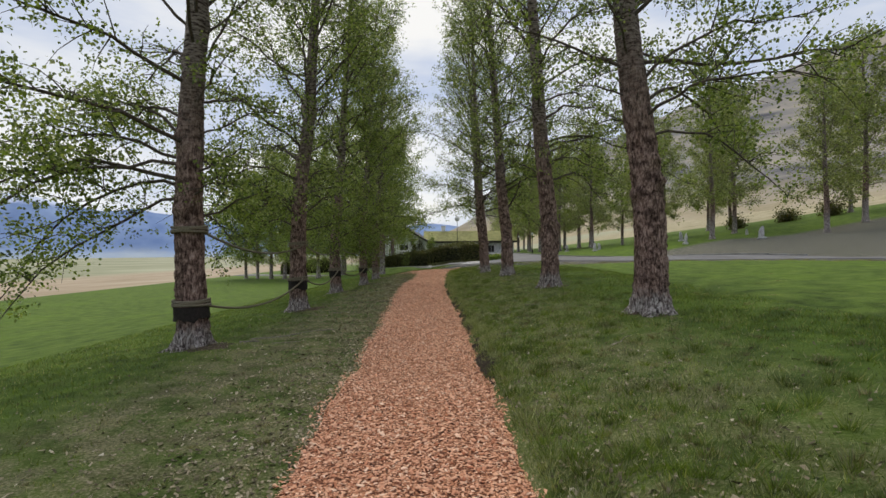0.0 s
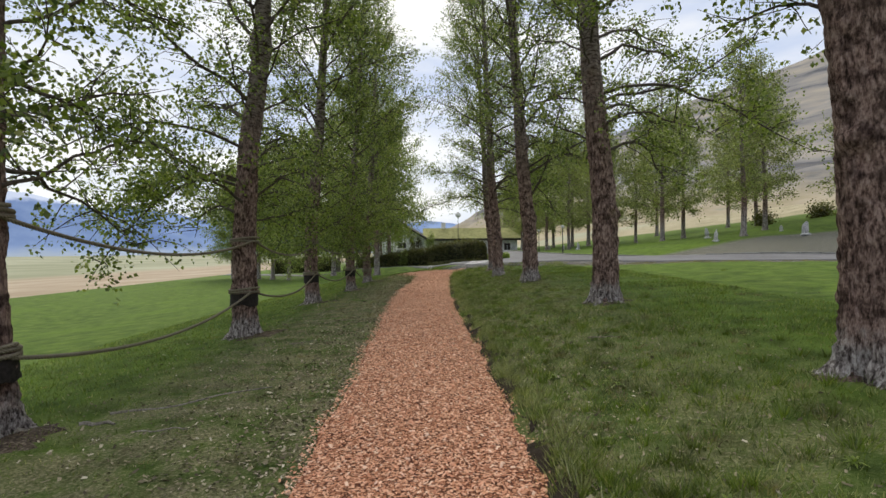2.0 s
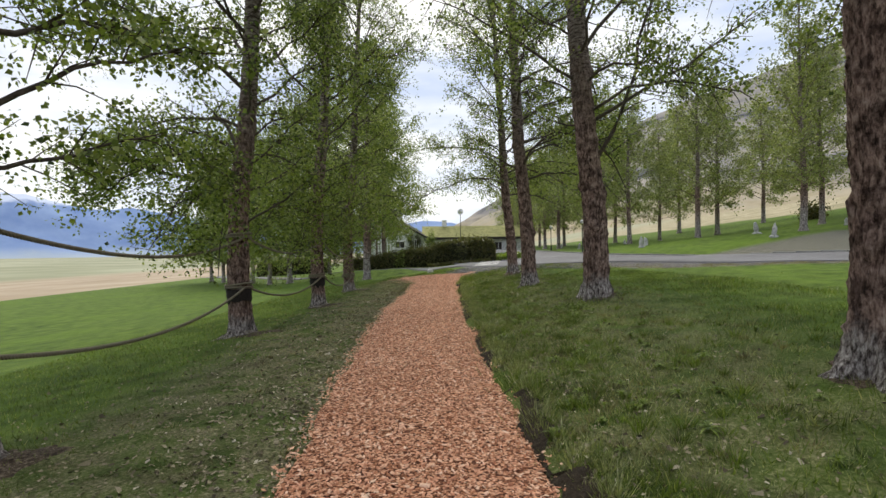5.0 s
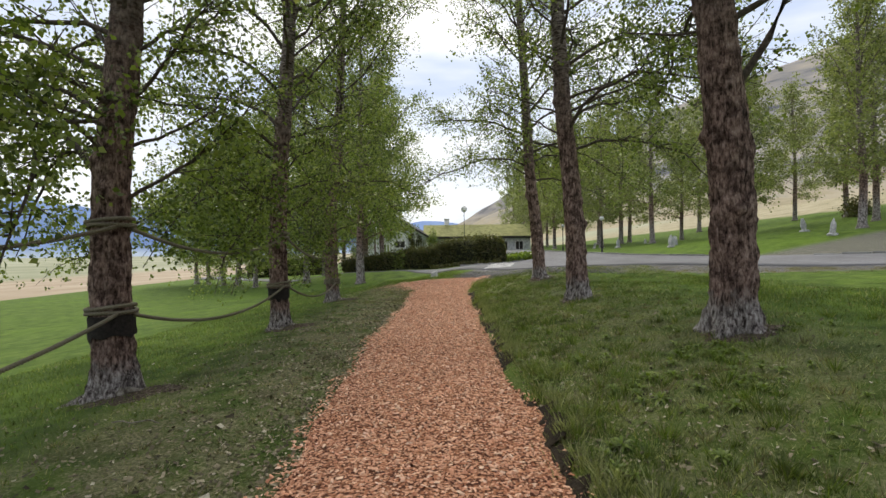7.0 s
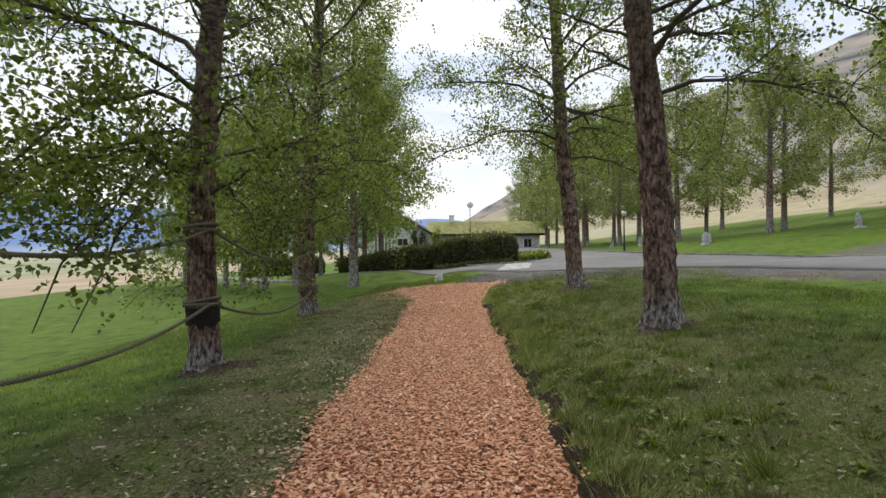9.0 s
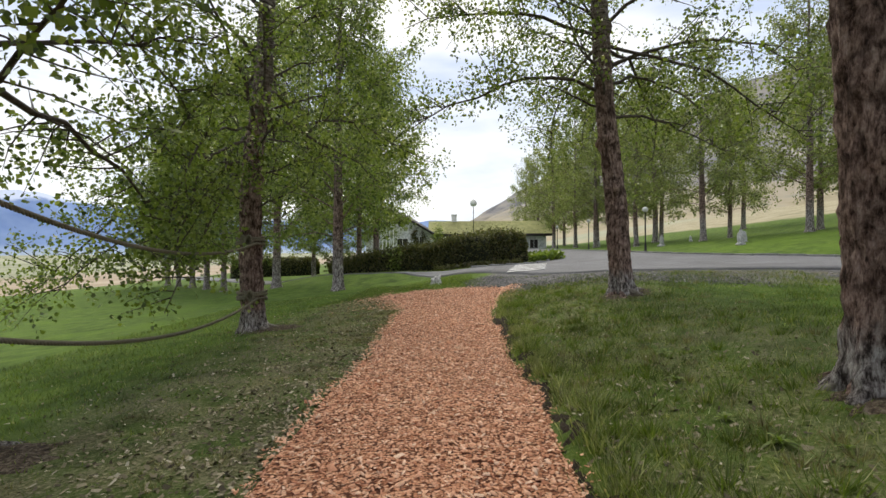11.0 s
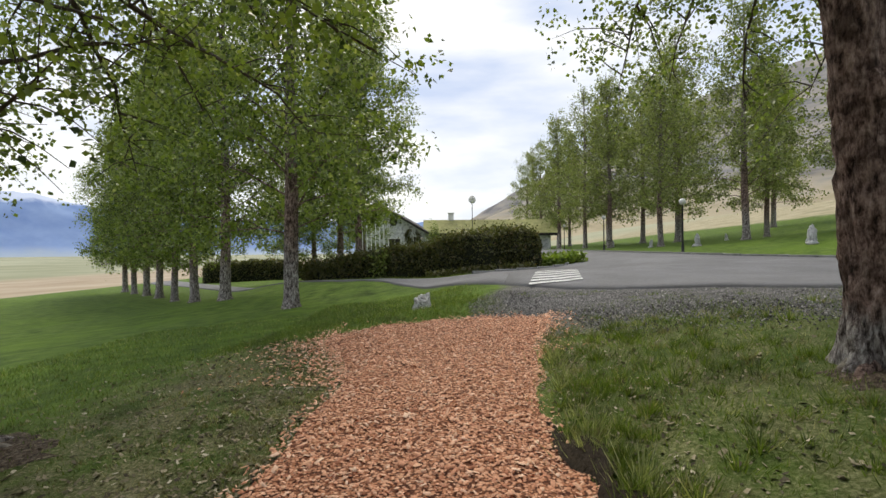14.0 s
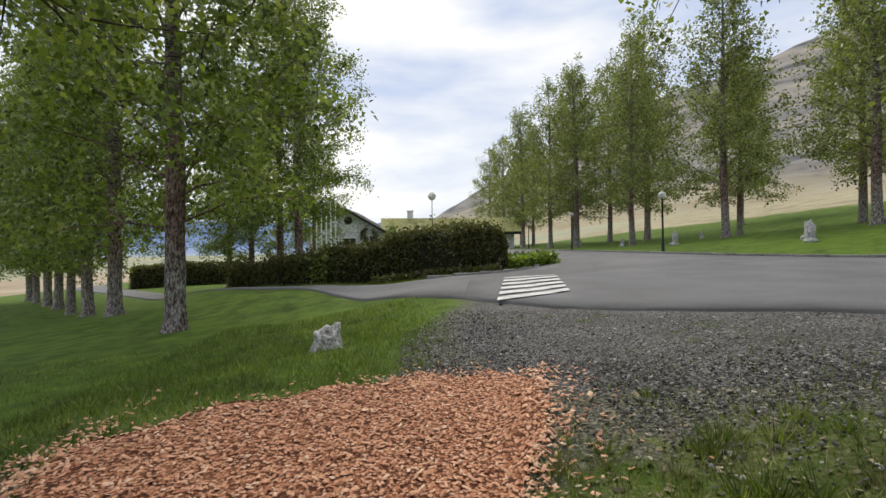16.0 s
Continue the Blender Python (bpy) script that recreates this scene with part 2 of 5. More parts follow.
M_BARE = speckled("bare_brown_soil", [(0.36, (0.022, 0.015, 0.011)), (0.5, (0.085, 0.062, 0.044)), (0.66, (0.24, 0.20, 0.15))], 30, 0.95, 0.03, 6, 3)
M_KERB = speckled("kerb_concrete", [(0.35, (0.20, 0.20, 0.20)), (0.65, (0.33, 0.33, 0.32))], 25, 0.9, 0.006, 5, 2)
M_BARK = bark_material()
M_BARK_PALE = bark_material("pale_poplar_bark", 0.9, 2.6)
M_TWIG = speckled("twig_bark", [(0.35, (0.040, 0.032, 0.027)), (0.65, (0.125, 0.102, 0.086))], 20, 0.9, 0.004)
M_LEAF = leaf_material("poplar_leaves", (0.035, 0.056, 0.014), (0.19, 0.235, 0.06), (0.38, 0.39, 0.19))
M_BLEACHED = speckled("bleached_wood", [(0.36, (0.10, 0.095, 0.09)), (0.48, (0.46, 0.45, 0.44)), (0.65, (0.76, 0.75, 0.74))], 22, 0.9, 0.02, 6)
# poplar leaves again, lighter and greyer: distance haze mixed into their colour
M_LEAF_HAZE = leaf_material("haze_paled_poplar_leaves", (0.07, 0.09, 0.03), (0.235, 0.26, 0.10), (0.40, 0.40, 0.19))
M_HEDGE = leaf_material("hedge_leaves", (0.040, 0.044, 0.014), (0.105, 0.105, 0.036), (0.17, 0.115, 0.055))
# near-black colour stands for the shade deep between the hedge leaves
M_HEDGESHADE = speckled("hedge_inner_shade", [(0.35, (0.008, 0.010, 0.005)), (0.65, (0.026, 0.030, 0.013))], 8, 0.95, 0.1)
M_GRASS = leaf_material("grass_blades", (0.052, 0.082, 0.013), (0.142, 0.192, 0.038), (0.38, 0.35, 0.21), True)
M_DRYGRASS = leaf_material("dry_grass", (0.10, 0.085, 0.05), (0.24, 0.215, 0.14), (0.42, 0.39, 0.29), True)
M_THATCH = leaf_material("grey_green_thatch", (0.09, 0.10, 0.045), (0.27, 0.28, 0.155), (0.52, 0.50, 0.37))
M_WEED = leaf_material("weed_leaves", (0.08, 0.12, 0.025), (0.19, 0.25, 0.05), (0.30, 0.33, 0.10))
M_LITTER = island_material("leaf_litter", [(0.0, (0.05, 0.04, 0.026)), (0.45, (0.21, 0.18, 0.115)), (0.88, (0.36, 0.31, 0.21)), (1.0, (0.56, 0.51, 0.40))])
M_ROPE = speckled("hemp_rope", [(0.35, (0.12, 0.105, 0.075)), (0.65, (0.29, 0.26, 0.20))], 120, 0.95, 0.004)
M_WRAP = speckled("dark_bark_wrap", [(0.35, (0.008, 0.007, 0.007)), (0.65, (0.035, 0.028, 0.026))], 30, 0.85, 0.01)
M_WALL = speckled("whitewashed_stone", [(0.36, (0.30, 0.31, 0.33)), (0.5, (0.66, 0.67, 0.69)), (0.65, (0.82, 0.82, 0.82))], 3.2, 0.9, 0.05, 5)
M_DARK = speckled("dark_timber", [(0.35, (0.018, 0.016, 0.016)), (0.65, (0.05, 0.045, 0.042))], 12, 0.7, 0.004)
M_TURF = speckled("turf_roof", [(0.35, (0.19, 0.20, 0.075)), (0.65, (0.33, 0.32, 0.14))], 2.0, 0.95, 0.05, 6, 0.3)
M_WHITE = speckled("white_paint", [(0.3, (0.70, 0.70, 0.70)), (0.7, (0.82, 0.82, 0.81))], 5, 0.5, 0.001)
M_METAL = speckled("dark_painted_steel", [(0.35, (0.012, 0.012, 0.013)), (0.65, (0.035, 0.035, 0.036))], 20, 0.45, 0.001)
M_GREYSTONE = speckled("weathered_pale_stone", [(0.35, (0.20, 0.20, 0.21)), (0.5, (0.42, 0.42, 0.43)), (0.68, (0.66, 0.66, 0.66))], 14, 0.9, 0.03)
M_DEADWOOD = speckled("grey_dead_wood", [(0.35, (0.10, 0.085, 0.07)), (0.65, (0.33, 0.30, 0.26))], 25, 0.9, 0.01)


def glass_globe():
    m, n, l, b = material("lamp_globe", 0.15, 0.5)
    b.inputs["Base Color"].default_value = (0.82, 0.82, 0.80, 1)
    b.inputs["Transmission Weight"].default_value = 0.35
    return m


def hill_material():
    m, n, l, b = material("bare_hillside", 0.95, 0.1)
    pos, x, y, z = position(n, l)
    mp = n.new("ShaderNodeMapping")
    mp.inputs["Scale"].default_value = (1, 1, 5.5)
    l.new(pos, mp.inputs[0])
    strata = noise_tex(n, l, 0.012, 7, mp.outputs[0], 0.62)
    grain = noise_tex(n, l, 0.06, 7, pos, 0.65)
    low = ramp(n, l, grain, [(0.35, (0.27, 0.235, 0.15)), (0.55, (0.38, 0.325, 0.225)), (0.7, (0.30, 0.29, 0.17))])
    high = ramp(n, l, strata, [(0.36, (0.085, 0.088, 0.105)), (0.46, (0.21, 0.205, 0.205)), (0.58, (0.30, 0.275, 0.245)), (0.7, (0.37, 0.335, 0.27))])
    zz = math_node(n, l, "ADD", z, math_node(n, l, "MULTIPLY", grain, 60))
    col = mix(n, l, step(n, l, zz, 38, 85), low, high)
    l.new(col, b.inputs["Base Color"])
    return m


def mountain_material():
    m, n, l, b = material("haze_blue_mountain", 1.0, 0.0)
    pos, x, y, z = position(n, l)
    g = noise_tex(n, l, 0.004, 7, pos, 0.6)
    # distance haze put into the colour: blue all over, paler at the foot
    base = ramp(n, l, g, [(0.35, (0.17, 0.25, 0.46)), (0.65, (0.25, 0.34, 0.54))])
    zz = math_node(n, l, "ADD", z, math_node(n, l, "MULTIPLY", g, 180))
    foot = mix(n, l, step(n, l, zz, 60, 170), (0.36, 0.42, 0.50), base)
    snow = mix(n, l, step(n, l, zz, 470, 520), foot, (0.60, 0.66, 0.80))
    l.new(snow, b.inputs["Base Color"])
    return m


M_GLOBE = glass_globe()
M_HILL = hill_material()
M_MOUNT = mountain_material()


# ---- mesh helpers ----
def mesh_of(name, verts, faces, mat, smooth=False):
    me = bpy.data.meshes.new(name)
    verts = np.asarray(verts, dtype=np.float32)
    faces = np.asarray(faces, dtype=np.int32)
    k = faces.shape[1]
    me.vertices.add(len(verts))
    me.vertices.foreach_set("co", verts.ravel())
    me.loops.add(faces.size)
    me.loops.foreach_set("vertex_index", faces.ravel())
    me.polygons.add(len(faces))
    me.polygons.foreach_set("loop_start", np.arange(0, faces.size, k, dtype=np.int32))
    if smooth:
        me.polygons.foreach_set("use_smooth", np.ones(len(faces), dtype=bool))
    me.update(calc_edges=True)
    me.materials.append(mat)
    return me


def solid(name, bm, mat, smooth=False):
    me = bpy.data.meshes.new(name)
    bm.to_mesh(me)
    bm.free()
    me.materials.append(mat)
    if smooth:
        for p in me.polygons:
            p.use_smooth = True
    return me


def under(name, me, parent, label="", at=None):
    ob = new(name, me)
    ob.parent = parent
    if at is not None:
        ob.matrix_local = at
    if label:
        tagged(ob, label)
    return ob


def box(bm, size, at=(0, 0, 0), rz=0.0, bevel=0.0):
    r = bmesh.ops.create_cube(bm, size=1, matrix=Matrix.Translation(at) @ Matrix.Rotation(rz, 4, "Z") @ Matrix.Diagonal((*size, 1)))
    if bevel:
        es = list({e for v in r["verts"] for e in v.link_edges})
        bmesh.ops.bevel(bm, geom=es, offset=bevel, segments=2, affect="EDGES", profile=0.5)
    return bm


def tube_arrays(points, radii, sides, jitter=0.0, rng=None):
    """A tapered tube along a polyline: vertices and quads."""
    p = np.asarray(points, float)
    d = np.gradient(p, axis=0)
    d /= np.linalg.norm(d, axis=1)[:, None] + 1e-9
    ref = np.where(np.abs(d[:, 2:3]) > 0.9, np.array([[1.0, 0, 0]]), np.array([[0, 0, 1.0]]))
    u = np.cross(d, ref)
    u /= np.linalg.norm(u, axis=1)[:, None] + 1e-9
    w = np.cross(d, u)
    a = np.linspace(0, 2 * np.pi, sides, endpoint=False)
    r = np.asarray(radii, float)[:, None] * np.ones(sides)
    if rng is not None:
        r = r * (1 + jitter * rng.normal(size=r.shape))
    v = p[:, None, :] + r[..., None] * (np.cos(a)[None, :, None] * u[:, None, :] + np.sin(a)[None, :, None] * w[:, None, :])
    n = len(p)
    i, j = np.meshgrid(np.arange(n - 1), np.arange(sides), indexing="ij")
    k = (j + 1) % sides
    f = np.stack([i * sides + j, i * sides + k, (i + 1) * sides + k, (i + 1) * sides + j], -1).reshape(-1, 4)
    return v.reshape(-1, 3), f


class Pile:
    """Collects vertex and quad arrays into one mesh."""

    def __init__(self):
        self.v, self.f, self.n = [], [], 0

    def add(self, v, f):
        self.v.append(v)
        self.f.append(f + self.n)
        self.n += len(v)

    def mesh(self, name, mat, smooth=False):
        return mesh_of(name, np.concatenate(self.v), np.concatenate(self.f), mat, smooth)


# ---- the lie of the land ----
def smooth01(v, lo, hi):
    t = np.clip((v - lo) / (hi - lo), 0, 1)
    return t * t * (3 - 2 * t)


def centre_x(y):
    return np.interp(y, [-8, 2, 9, 16, 20, 25, 28.7, 31.5, 36], [0.2, 0.12, -0.1, -0.45, -0.55, -0.48, -0.5, -0.2, 1.6])


def centre_z(y):
    return np.interp(y, [-20, 5, 12, 20, 27, 31, 34, 40, 50, 64, 100, 4000], [-0.1, -0.05, 0.08, 0.22, 0.13, 0.35, 0.56, 0.76, 0.93, 1.05, 1.3, 1.3])


def east_edge(y):
    return np.interp(y, [-60, 0, 14, 21, 28.5, 35, 41, 46, 52, 64, 80, 120], [220, 84, 46, 30, 22, 16, 12.5, 11, 10.5, 10.5, 11, 12])


def west_z(x):
    return np.interp(x, [-4000, -300, -60, -40, -36, -15, -9.5, -4.3, -1, 4], [-15, -15, -4.6, -2.7, -2.0, -1.15, -0.62, -0.06, 0.15, 0.5])


def land(x, y):
    x, y = np.asarray(x, float), np.asarray(y, float)
    cx, zc, xe = centre_x(y), centre_z(y), east_edge(y)
    r = np.minimum(x, xe) - cx
    damp = 1 - 0.9 * smooth01(y, 29.5, 37)
    rise = damp * (0.13 * smooth01(r, 0.86, 1.08) + 0.16 * np.clip(r - 1.1, 0, 2.4) + 0.045 * np.clip(r - 3.5, 0, 8.5) + 0.005 * np.clip(r - 12, 0, 60)) + (1 - damp) * 0.022 * np.clip(r, 0, 60)
    z = zc + rise
    late = smooth01(y, 32.2, 35)
    w = smooth01((-r - (0.9 - 1.2 * late)) / (3.7 + 0.6 * late), 0, 1)
    z = z * (1 - w) + west_z(x) * w
    d = np.clip((x - xe) * 0.8, 0, 90)
    z = z + 0.18 * np.interp(y, [38, 48, 60], [1.3, 1.0, 0.65]) * np.clip(d, 0, 6) + 0.065 * np.clip(d - 6, 0, 84) + 0.16 * np.clip(d - 10, 0, 30)
    # low embankment that carries the lane
    off, along = (x + 0.3) * 0.804 + (y - 39.2) * 0.595, (y - 39.2) * 0.804 - (x + 0.3) * 0.595
    k = smooth01(off, -2.6, 0.1) * (1 - smooth01(off, 5, 10)) * smooth01(along, -2.5, 2) * (1 - smooth01(along, 11, 24))
    z = z + k * np.clip(0.36 - 0.045 * np.maximum(along, 0) - z, 0, 1.1)
    k = smooth01(y, 39.2, 44) * (1 - smooth01(y, 54, 62))
    z = z - 0.32 * k * smooth01(x, -2.2, 1.2) * (1 - smooth01(x, 4.2, 8)) + 0.2 * k * smooth01(x, -14, -8) * (1 - smooth01(x, -3.5, -0.4))
    z = z + 0.05 * np.exp(-((x + 1.6) / 2.2) ** 2 - ((y - 45.0) / 2.0) ** 2)
    return z


def wobble(x, y):
    calm = (1 - 0.75 * smooth01(y, 28.5, 30.5) * (1 - smooth01(y, 40, 46))) * (1 - 0.8 * smooth01(-x, 3.6, 6))
    u, v = x * 0.83 + y * 0.56, y * 0.83 - x * 0.56
    return 0.011 * calm * (np.sin(u * 3.1 + 1.1 * np.sin(v * 1.3)) + np.sin(v * 2.7 + 1.4 * np.sin(u * 0.9 + 1)) + np.sin(x * 6.3 + 2 + np.sin(y * 2.1)) * np.sin(y * 5.1 + np.sin(x * 1.7)))


def spread(dense, growth, reach):
    lo, hi, st = dense
    a = list(np.arange(lo, hi + 1e-6, st))
    s = st
    while a[-1] < reach:
        s *= growth
        a.append(a[-1] + s)
    s = st
    b = []
    while (b[-1] if b else lo) > -reach:
        s *= growth
        b.append((b[-1] if b else lo) - s)
    return np.array(b[::-1] + a)


def build_ground():
    xs, ys = spread((-7, 12, 0.22), 1.12, 5000), spread((-4, 50, 0.34), 1.11, 5000)
    X, Y = np.meshgrid(xs, ys)
    Z = land(X, Y)
    near = smooth01(60 - np.abs(Y - 20), 0, 40)
    Z += wobble(X, Y) * near
    r = np.abs(X - centre_x(Y))
    Z -= 0.07 * (1 - smooth01(r, 0.66, 0.88)) * (Y < 30.2)
    lp, rp = path_edges(Y)
    inside = np.minimum(np.minimum(X - lp, rp - X), path_end(X) - Y)
    Z -= 0.07 * smooth01(inside, 0.0, 0.3) * (Y >= 30.2)
    n, m = X.shape
    i, j = np.meshgrid(np.arange(n - 1), np.arange(m - 1), indexing="ij")
    f = np.stack([i * m + j, i * m + j + 1, (i + 1) * m + j + 1, (i + 1) * m + j], -1).reshape(-1, 4)
    me = mesh_of("ground", np.stack([X, Y, Z], -1).reshape(-1, 3), f, M_GROUND, True)
    return tagged(new("ground", me), "mown green lawn running out into dry pale fields", "ground", kind="structure")


def ribbon(name, left, right, lift, mat, label, category, steps=None, cross=8, kind="structure", ragged=0.0):
    """A strip laid on the land between two edge lines given at equal parameters."""
    L, R = np.asarray(left, float), np.asarray(right, float)
    t = np.linspace(0, len(L) - 1, steps or 6 * len(L))
    k = np.arange(len(L))
    l2 = np.stack([np.interp(t, k, L[:, 0]), np.interp(t, k, L[:, 1])], -1)
    r2 = np.stack([np.interp(t, k, R[:, 0]), np.interp(t, k, R[:, 1])], -1)
    s = np.linspace(0, 1, cross)
    P = l2[:, None, :] * (1 - s)[None, :, None] + r2[:, None, :] * s[None, :, None]
    if ragged:
        g = np.random.default_rng(9)
        amp = ragged * np.abs(2 * s - 1)[None, :] ** 3
        P = P + g.normal(size=P.shape) * amp[..., None]
    Z = land(P[..., 0], P[..., 1]) + (lift if not ragged else lift - 0.07 * np.abs(2 * s - 1)[None, :] ** 3 * (s < 0.5)[None, :])
    if ragged:
        Z = Z - 0.09 * np.exp(-2.2 * t)[:, None]
    if not ragged:
        P = np.concatenate([P[:, :1], P, P[:, -1:]], 1)
        Z = np.concatenate([Z[:, :1] - 0.2, Z, Z[:, -1:] - 0.2], 1)
    V = np.concatenate([P, Z[..., None]], -1)
    n, m = Z.shape
    i, j = np.meshgrid(np.arange(n - 1), np.arange(m - 1), indexing="ij")
    f = np.stack([i * m + j, i * m + j + 1, (i + 1) * m + j + 1, (i + 1) * m + j], -1).reshape(-1, 4)
    return tagged(new(name, mesh_of(name, V.reshape(-1, 3), f, mat, True)), label, category, kind=kind)


def path_edges(y):
    wide = 0.9 + 0.03 * np.sin(y * 1.9) + 0.02 * np.sin(y * 5.3)
    left = centre_x(np.minimum(y, 31.5)) - wide - 0.75 * smooth01(y, 29.6, 31.5)
    right = centre_x(np.minimum(y, 31.5)) + wide + 0.02 * np.sin(y * 7.1) + 0.35 * smooth01(y, 30.5, 32)
    return left, right


def path_end(x):
    return np.interp(x, [-2.3, -1.2, 0.2, 0.8, 1.3], [31.1, 31.95, 32.5, 32.5, 31.9])


def path_z(x, y):
    l, r = path_edges(y)
    s = np.clip(2 * (x - l) / (r - l) - 1, -1, 1)
    z = np.minimum(land(x, y), centre_z(y) + 0.035) + 0.02 * (1 - s * s) + 0.012
    return np.where(y > 30, land(x, y) + 0.022, z)


def build_path():
    t = np.concatenate([np.arange(-7, 29.9, 0.2), np.linspace(30, 32.6, 22)])
    s = np.linspace(0, 1, 21)
    l, r = path_edges(t)
    X = l[:, None] * (1 - s) + r[:, None] * s
    Y = np.minimum(np.repeat(t[:, None], 21, 1), path_end(X) + 0.08 * np.sin(X * 9))
    rng = np.random.default_rng(3)
    Z = path_z(X, Y) + 0.005 * rng.normal(size=X.shape)
    n, m = X.shape
    i, j = np.meshgrid(np.arange(n - 1), np.arange(m - 1), indexing="ij")
    f = np.stack([i * m + j, i * m + j + 1, (i + 1) * m + j + 1, (i + 1) * m + j], -1).reshape(-1, 4)
    return tagged(new("path", mesh_of("path", np.stack([X, Y, Z], -1).reshape(-1, 3), f, M_CHIPBED, True)),
                  "footpath of loose reddish wood chips between the trees", "path", kind="structure")


ground = build_ground()
path = build_path()

road = ribbon("road", [(62, -20), (30, 8.9), (20, 18.2), (15, 22.8), (10, 27.2), (5, 31.7), (2.6, 34.7), (1.0, 37), (1.8, 42), (3.5, 46), (5.2, 50), (5.6, 64), (6, 80), (6.5, 120)],
              [(84, 0), (46, 14), (30, 21), (25, 25.6), (22, 28.5), (16, 35), (13.6, 39), (12.3, 41.4), (11.2, 45), (10.8, 48), (10.5, 52), (10.5, 64), (11, 80), (12, 120)],
              0.06, M_ASPHALT, "worn grey asphalt road curving past the lawns", "road", 90, 14)
side_road = ribbon("side_road", [(1.6, 36.1), (-0.3, 39.2), (-3.6, 44.6), (-8, 49.4), (-14, 56.5), (-22, 66), (-40, 86)],
                   [(3.6, 46.6), (-0.8, 45.2), (-5.6, 48.8), (-9.8, 54), (-16.5, 62.5), (-25, 73), (-42, 95)],
                   0.05, M_ASPHALT, "narrow asphalt lane branching in front of the hedge", "road", 60, 8)
gravel = ribbon("gravel_shoulder", [(0.05, 32.9), (0.5, 32.0), (1.0, 30.9), (2.2, 30.7), (5.0, 28.9), (9.4, 25.6), (14.5, 20.6), (29.5, 7.0)],
                [(0.75, 36.7), (1.4, 36.3), (2.4, 35.1), (3.6, 33.6), (6.2, 30.9), (10.1, 27.4), (15.1, 22.9), (30.1, 9.0)],
                0.022, M_GRAVEL, "dark loose gravel beside the asphalt", "gravel", 160, 12, ragged=0.035)


# ---- hills ----
def polar_hill(name, az0, az1, r0, r1, top, profile, mat, label, rough, seed, nr=40, na=160, ox=0.0, oy=20.0):
    az = np.radians(np.linspace(az0, az1, na))
    s = np.linspace(0, 1, nr)
    R = r0 + (r1 - r0) * s
    A, S = np.meshgrid(az, s, indexing="ij")
    RR = np.repeat(R[None, :], na, 0)
    el = top(np.degrees(A))
    H = RR.max() * np.tan(np.radians(el)) * profile(S)
    X, Y = ox + RR * np.sin(A), oy + RR * np.cos(A)
    nz = np.zeros(X.shape)
    for i in range(na):
        for j in range(nr):
            nz[i, j] = noise.fractal(Vector((X[i, j] / rough, Y[i, j] / rough, seed)), 1.0, 2.0, 6)
    Z = H + nz * rough * 0.10 * np.clip(S * 3, 0, 1)
    i, j = np.meshgrid(np.arange(na - 1), np.arange(nr - 1), indexing="ij")
    f = np.stack([i * nr + j, i * nr + j + 1, (i + 1) * nr + j + 1, (i + 1) * nr + j], -1).reshape(-1, 4)
    return tagged(new(name, mesh_of(name, np.stack([X, Y, Z], -1).reshape(-1, 3), f, mat, True)), label, "mountain", kind="structure")


hill = polar_hill("hillside", -8, 125, 98, 640,
                  lambda a: np.interp(a, [-8, -3, 2.6, 8, 15, 23, 35, 41, 60, 125], [0.1, 0.5, 3.4, 6.8, 10.5, 14.0, 17.0, 18.4, 20, 14]),
                  lambda s: np.interp(s, [0, 0.12, 0.3, 0.55, 0.8, 0.93, 1], [-0.02, 0.03, 0.12, 0.36, 0.74, 0.95, 1.0]),
                  M_HILL, "bare brown hillside with dark rock bands", 60, 3.3)
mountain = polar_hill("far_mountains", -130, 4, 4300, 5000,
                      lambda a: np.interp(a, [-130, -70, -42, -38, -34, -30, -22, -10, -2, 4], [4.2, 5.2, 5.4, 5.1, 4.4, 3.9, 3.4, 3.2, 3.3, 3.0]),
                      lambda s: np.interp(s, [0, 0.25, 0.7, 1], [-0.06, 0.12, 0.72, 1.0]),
                      M_MOUNT, "far mountain range painted in hazy blue beyond the plain", 420, 7.7, 24, 220)


# ---- trees ----
def limb_curve(rng, start, az, length, up, droop, n=6):
    """A bending limb: starts at an upward angle and sweeps up or hangs down."""
    t = np.linspace(0, 1, n)
    rise = np.sin(up) * t + droop * t * t
    run = np.cos(up) * t
    bend = 0.12 * rng.normal() * t * t
    p = np.stack([np.cos(az) * run - np.sin(az) * bend, np.sin(az) * run + np.cos(az) * bend, rise], -1) * length
    w = np.cumsum(rng.normal(size=(n, 3)), 0)
    p += (w - w[0]) * 0.017 * length
    return start + p


def leaf_arrays(rng, centres, size, hang=0.35, lean=None, corners=4):
    """Pointed leaves, each a folded kite, or a plain three-cornered blade where they are far off."""
    n = len(centres)
    a = rng.normal(size=(n, 3))
    if lean is not None:
        a = a * 0.55 + lean
    a[:, 2] -= hang
    a /= np.linalg.norm(a, axis=1)[:, None]
    b = np.cross(a, rng.normal(size=(n, 3)))
    b /= np.linalg.norm(b, axis=1)[:, None] + 1e-9
    c = np.cross(a, b)
    s = (size * rng.uniform(0.65, 1.25, n))[:, None]
    base, tip = centres, centres + a * s
    mid = centres + a * s * 0.38 + c * s * 0.10
    if corners == 3:
        v = np.stack([base + b * s * 0.42, tip, base - b * s * 0.42], 1).reshape(-1, 3)
    else:
        v = np.stack([base, mid + b * s * 0.42, tip, mid - b * s * 0.42], 1).reshape(-1, 3)
    return v, np.arange(corners * n).reshape(-1, corners)


